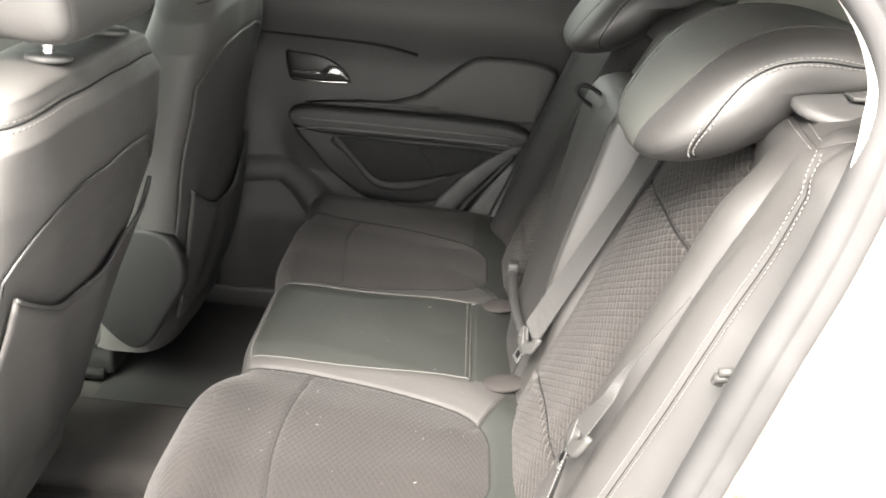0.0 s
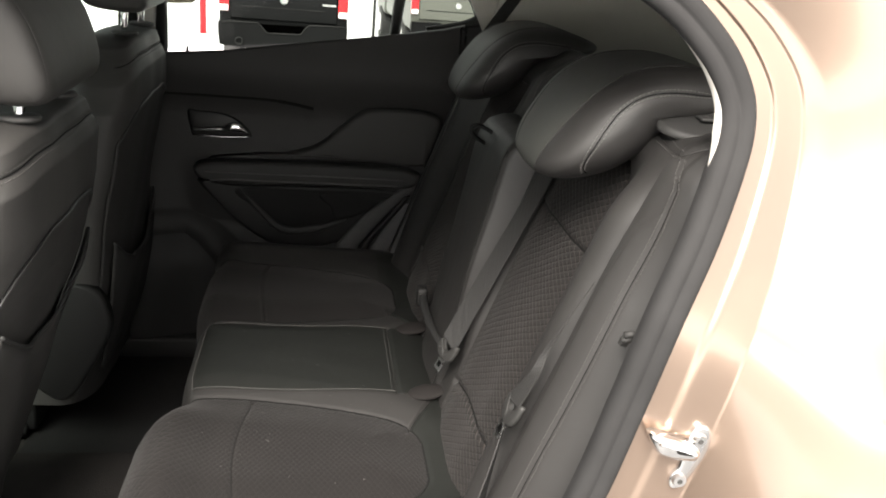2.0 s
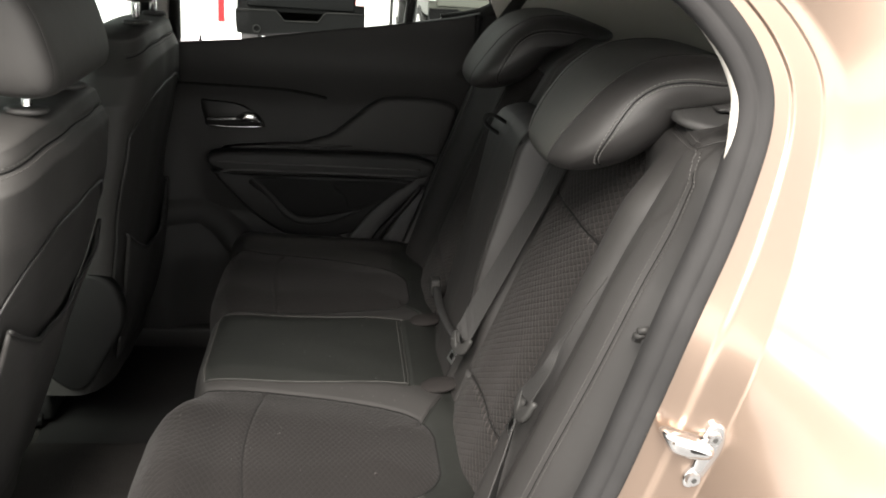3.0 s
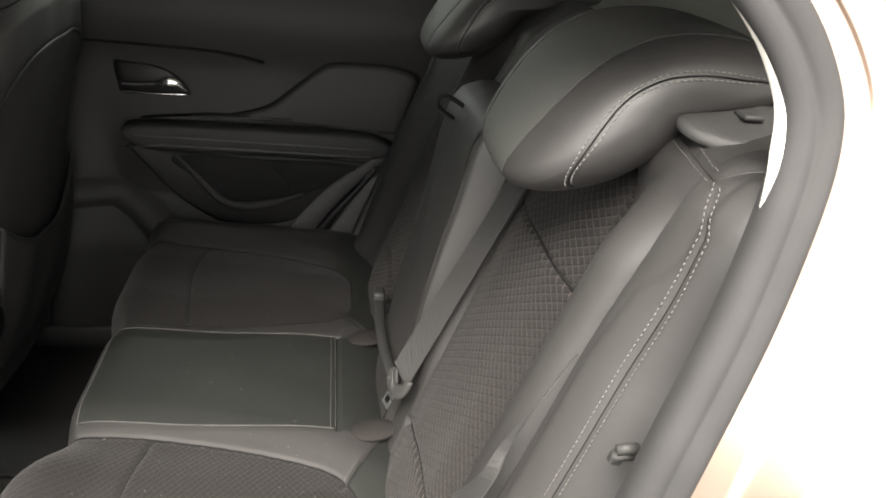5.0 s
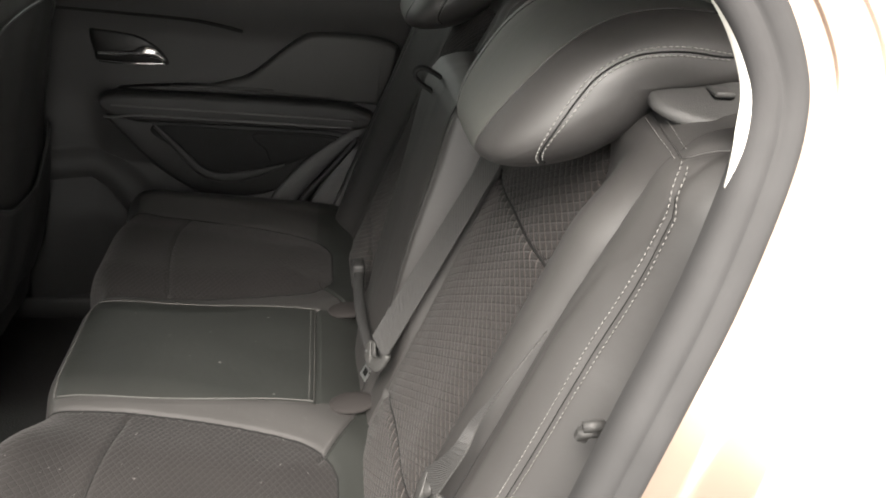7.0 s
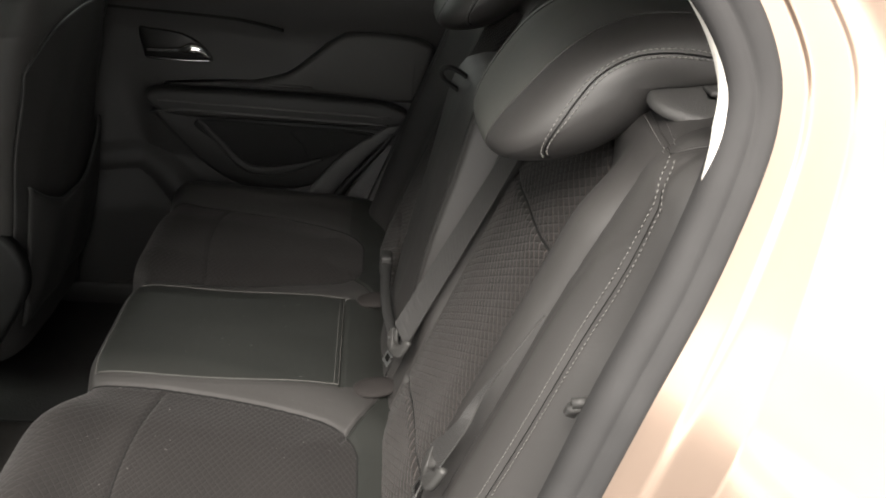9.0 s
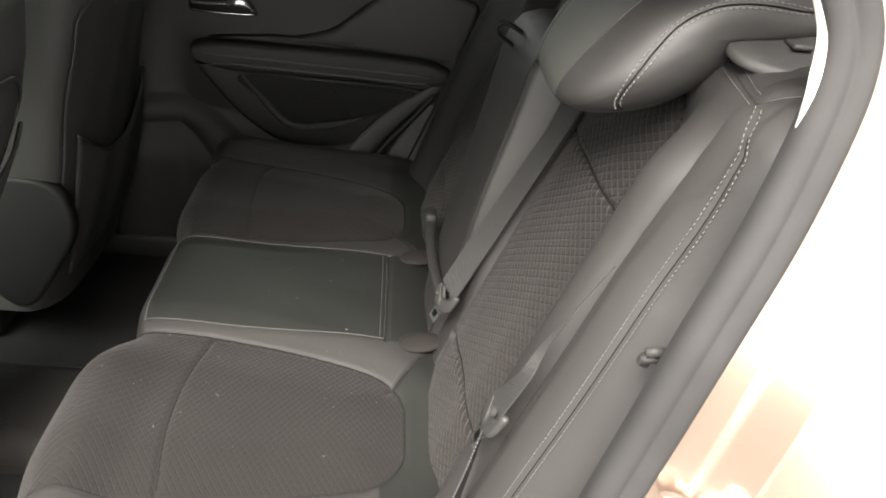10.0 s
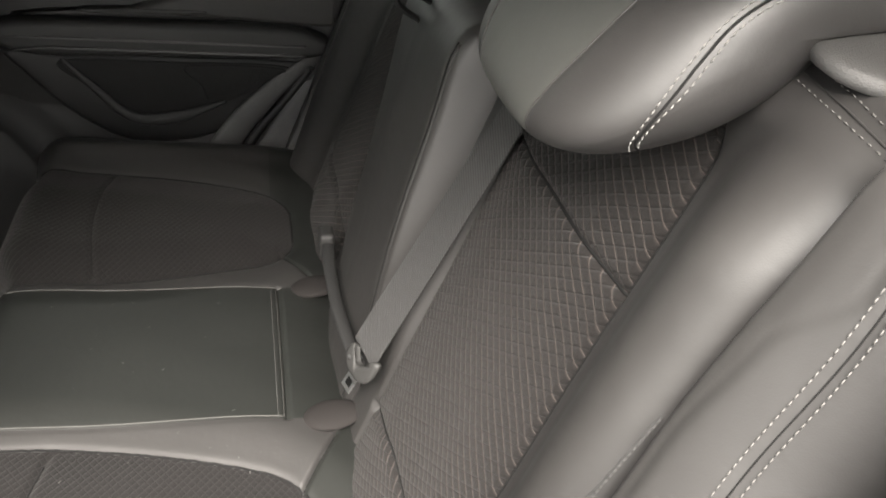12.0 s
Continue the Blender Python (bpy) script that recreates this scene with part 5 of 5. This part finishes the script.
sill = thing("sill_cover", (-0.5, 0.74, 0.42), "charcoal plastic step cover", "sill cover", "", "structure")
part("cover", box(bmesh.new(), (-0.95, 0.66, 0.41), (-0.30, 0.80, 0.475), 0.012, 3), plastic_grey, sill)


# ---------------------------------------------------------------- outdoors
def lot_z(y):
    """The lot falls away gently beyond the car."""
    return -0.036 * min(max(y, 0.0), 30.0)


g = bmesh.new()
bmesh.ops.create_grid(g, x_segments=80, y_segments=80, size=1.0)
for v in g.verts:
    r = v.co.xy.length
    x, y = v.co.x * 20 * (1 + 40 * r ** 3), v.co.y * 20 * (1 + 40 * r ** 3)
    v.co = Vector((x, y, lot_z(y)))
tagged(part("ground", g, snow), "packed white snow over the whole lot", "ground", "", "structure")


# unseen dark ground added to cut snow bounce and darken the paint's reflections
tagged(boxed("dark_ground_patch", (-12, -6.5, -0.02), (12, 2.2, 0.004), slush, None, 0.001), "unseen dark grey ground patch added round the car", "slush", "", "structure")


def pickup(at, turn, size, mat, label):
    top = thing("pickup_truck", at, label, "truck", "parked trucks")
    m = Matrix.Translation(at) @ pose(0, 0, 0, 0, 0, turn) @ Matrix.Scale(size, 4)

    def done(name, bm, mt, parent, lab=""):
        bm.transform(m)
        return part(name, bm, mt, parent, lab, smooth=False)

    def piece(name, lo, hi, mt, bevel=0.03, parent=top, lab=""):
        return done(name, box(bmesh.new(), lo, hi, bevel, 3), mt, parent, lab)
    piece("bed_body", (-0.96, 0.0, 0.66), (0.96, 2.2, 1.55), mat, 0.05)
    gate = piece("tailgate", (-0.80, -0.03, 0.88), (0.80, 0.03, 1.53), mat, 0.02)
    piece("gate_handle", (-0.13, -0.045, 1.33), (0.13, -0.025, 1.41), truck_trim, 0.01, gate)
    piece("gate_crease", (-0.66, -0.037, 1.06), (0.62, -0.028, 1.075), truck_edge, 0.002, gate)
    piece("model_plate", (0.57, -0.036, 1.145), (0.78, -0.028, 1.175), steel, 0.003, gate, "pale unreadable lettering bar")
    bm = bmesh.new()
    bmesh.ops.create_cone(bm, cap_ends=True, segments=24, radius1=0.07, radius2=0.055, depth=0.02, matrix=pose(0.0, -0.035, 1.19, 90, 0, 0))
    done("emblem", bm, steel, gate, "plain round metal emblem")
    piece("cab", (-0.92, 2.2, 0.62), (0.92, 4.0, 1.95), mat, 0.16)
    piece("rear_window", (-0.70, 2.17, 1.58), (0.70, 2.21, 1.88), gloss_black, 0.03)
    piece("hood", (-0.95, 3.9, 0.62), (0.95, 5.4, 1.40), mat, 0.10)
    rim_ = [(-0.96, 0.83), (-0.66, 0.84), (-0.38, 0.845), (-0.33, 0.80), (-0.24, 0.70), (0.0, 0.705), (0.26, 0.71), (0.34, 0.82), (0.38, 0.855), (0.66, 0.865), (0.96, 0.86), (0.96, 0.70), (0.94, 0.50), (0.5, 0.46), (-0.5, 0.46), (-0.94, 0.50), (-0.96, 0.68)]
    bumper = done("bumper", prism(rim_, -0.17, 0.0, 0.012), truck_trim, top, "dull black step bumper")
    line = [m @ Vector((x, -0.172, z + 0.004)) for x, z in rim_[:11]]
    bar("step_edge", [tuple(q) for q in line], 0.011, truck_edge, bumper, "paler edge line", 6)
    ring = [m @ Vector((-0.65 + 0.052 * math.cos(a), -0.19, 0.57 + 0.052 * math.sin(a))) for a in np.linspace(0, 2 * math.pi, 25)]
    bar("exhaust_tip", [tuple(q) for q in ring], 0.012, truck_edge, top, "round exhaust tip", 6)
    piece("hitch", (-0.06, -0.20, 0.40), (0.06, 0.0, 0.50), truck_trim, 0.01)
    for sx in (-1, 1):
        lamp = piece("tail_lamp", (sx * 0.89 - 0.075, -0.045, 0.98), (sx * 0.89 + 0.075, 0.08, 1.50), tail_red, 0.02)
        piece("reverse_lens", (sx * 0.89 - 0.07, -0.052, 0.985), (sx * 0.89 + 0.07, 0.0, 1.075), tail_white, 0.01, lamp)
        for yy in (1.1, 4.5):
            bm = bmesh.new()
            bmesh.ops.create_cone(bm, cap_ends=True, segments=32, radius1=0.39, radius2=0.39, depth=0.26, matrix=pose(sx * 0.84, yy, 0.39, 0, 90, 0))
            w = done("wheel", bm, tyre, top)
            bm = bmesh.new()
            bmesh.ops.create_cone(bm, cap_ends=True, segments=24, radius1=0.22, radius2=0.22, depth=0.02, matrix=pose(sx * 0.975, yy, 0.39, 0, 90, 0))
            done("rim", bm, steel, w)


pickup((-0.655, 10.3, lot_z(10.3)), 0, 0.86, truck_black, "parked black pickup truck, salt-stained tailgate")
pickup((2.20, 14.0, lot_z(14.0) - 0.02), 4, 0.86, truck_olive, "parked pewter pickup truck beside the lot")

post = thing("red_post", (-2.53, 17.0, lot_z(17)), "red painted steel post standing in snow", "post")
bar("shaft", [(-2.53, 17.0, lot_z(17)), (-2.53, 17.0, 1.6), (-2.53, 17.0, 3.2)], 0.065, post_red, post, "", 12)
pole = thing("grey_pole", (0.92, 17.0, lot_z(17)), "thin grey pole standing in snow", "pole")
bar("shaft", [(0.92, 17.0, lot_z(17)), (0.92, 17.0, 1.6), (0.92, 17.0, 3.2)], 0.035, arch_grey, pole, "", 10)

bank = bmesh.new()
bmesh.ops.create_grid(bank, x_segments=120, y_segments=16, size=1.0)
for v in bank.verts:
    x, y = v.co.x * 30, 22 + v.co.y * 4
    lift = 0.30 + 1.5 * float(smooth_step(x, -3.6, -1.8)) + 0.35 * noise.noise(Vector((x * 0.5, y * 0.2, 0))) + 0.12 * noise.noise(Vector((x * 1.5, y, 2)))
    v.co = Vector((x, y, max(-0.1, (1 - v.co.y ** 2) * lift - 0.1) + lot_z(y)))
tagged(part("snow_bank", bank, snow), "ploughed white snow bank along the lot", "snow", "", "structure")


def thicket():
    rng = random.Random(4)
    verts, faces = [], []
    for _ in range(2600):
        x, y = rng.uniform(-16, -1.5), rng.uniform(26, 31)
        h, lean = rng.uniform(1.2, 3.4), rng.uniform(-0.5, 0.5)
        z = lot_z(y)
        v, f = tube([(x, y, z), (x + lean * 0.4, y, z + h * 0.5), (x + lean, y + rng.uniform(-.3, .3), z + h)], np.array([0.03, 0.02, 0.006]), 4)
        n = len(verts)
        verts.extend(v), faces.extend([tuple(i + n for i in q) for q in f])
    tagged(put("dry_thicket", verts, faces, brush), "leafless brown brush behind the snow bank", "brush", "", "stuff")


thicket()
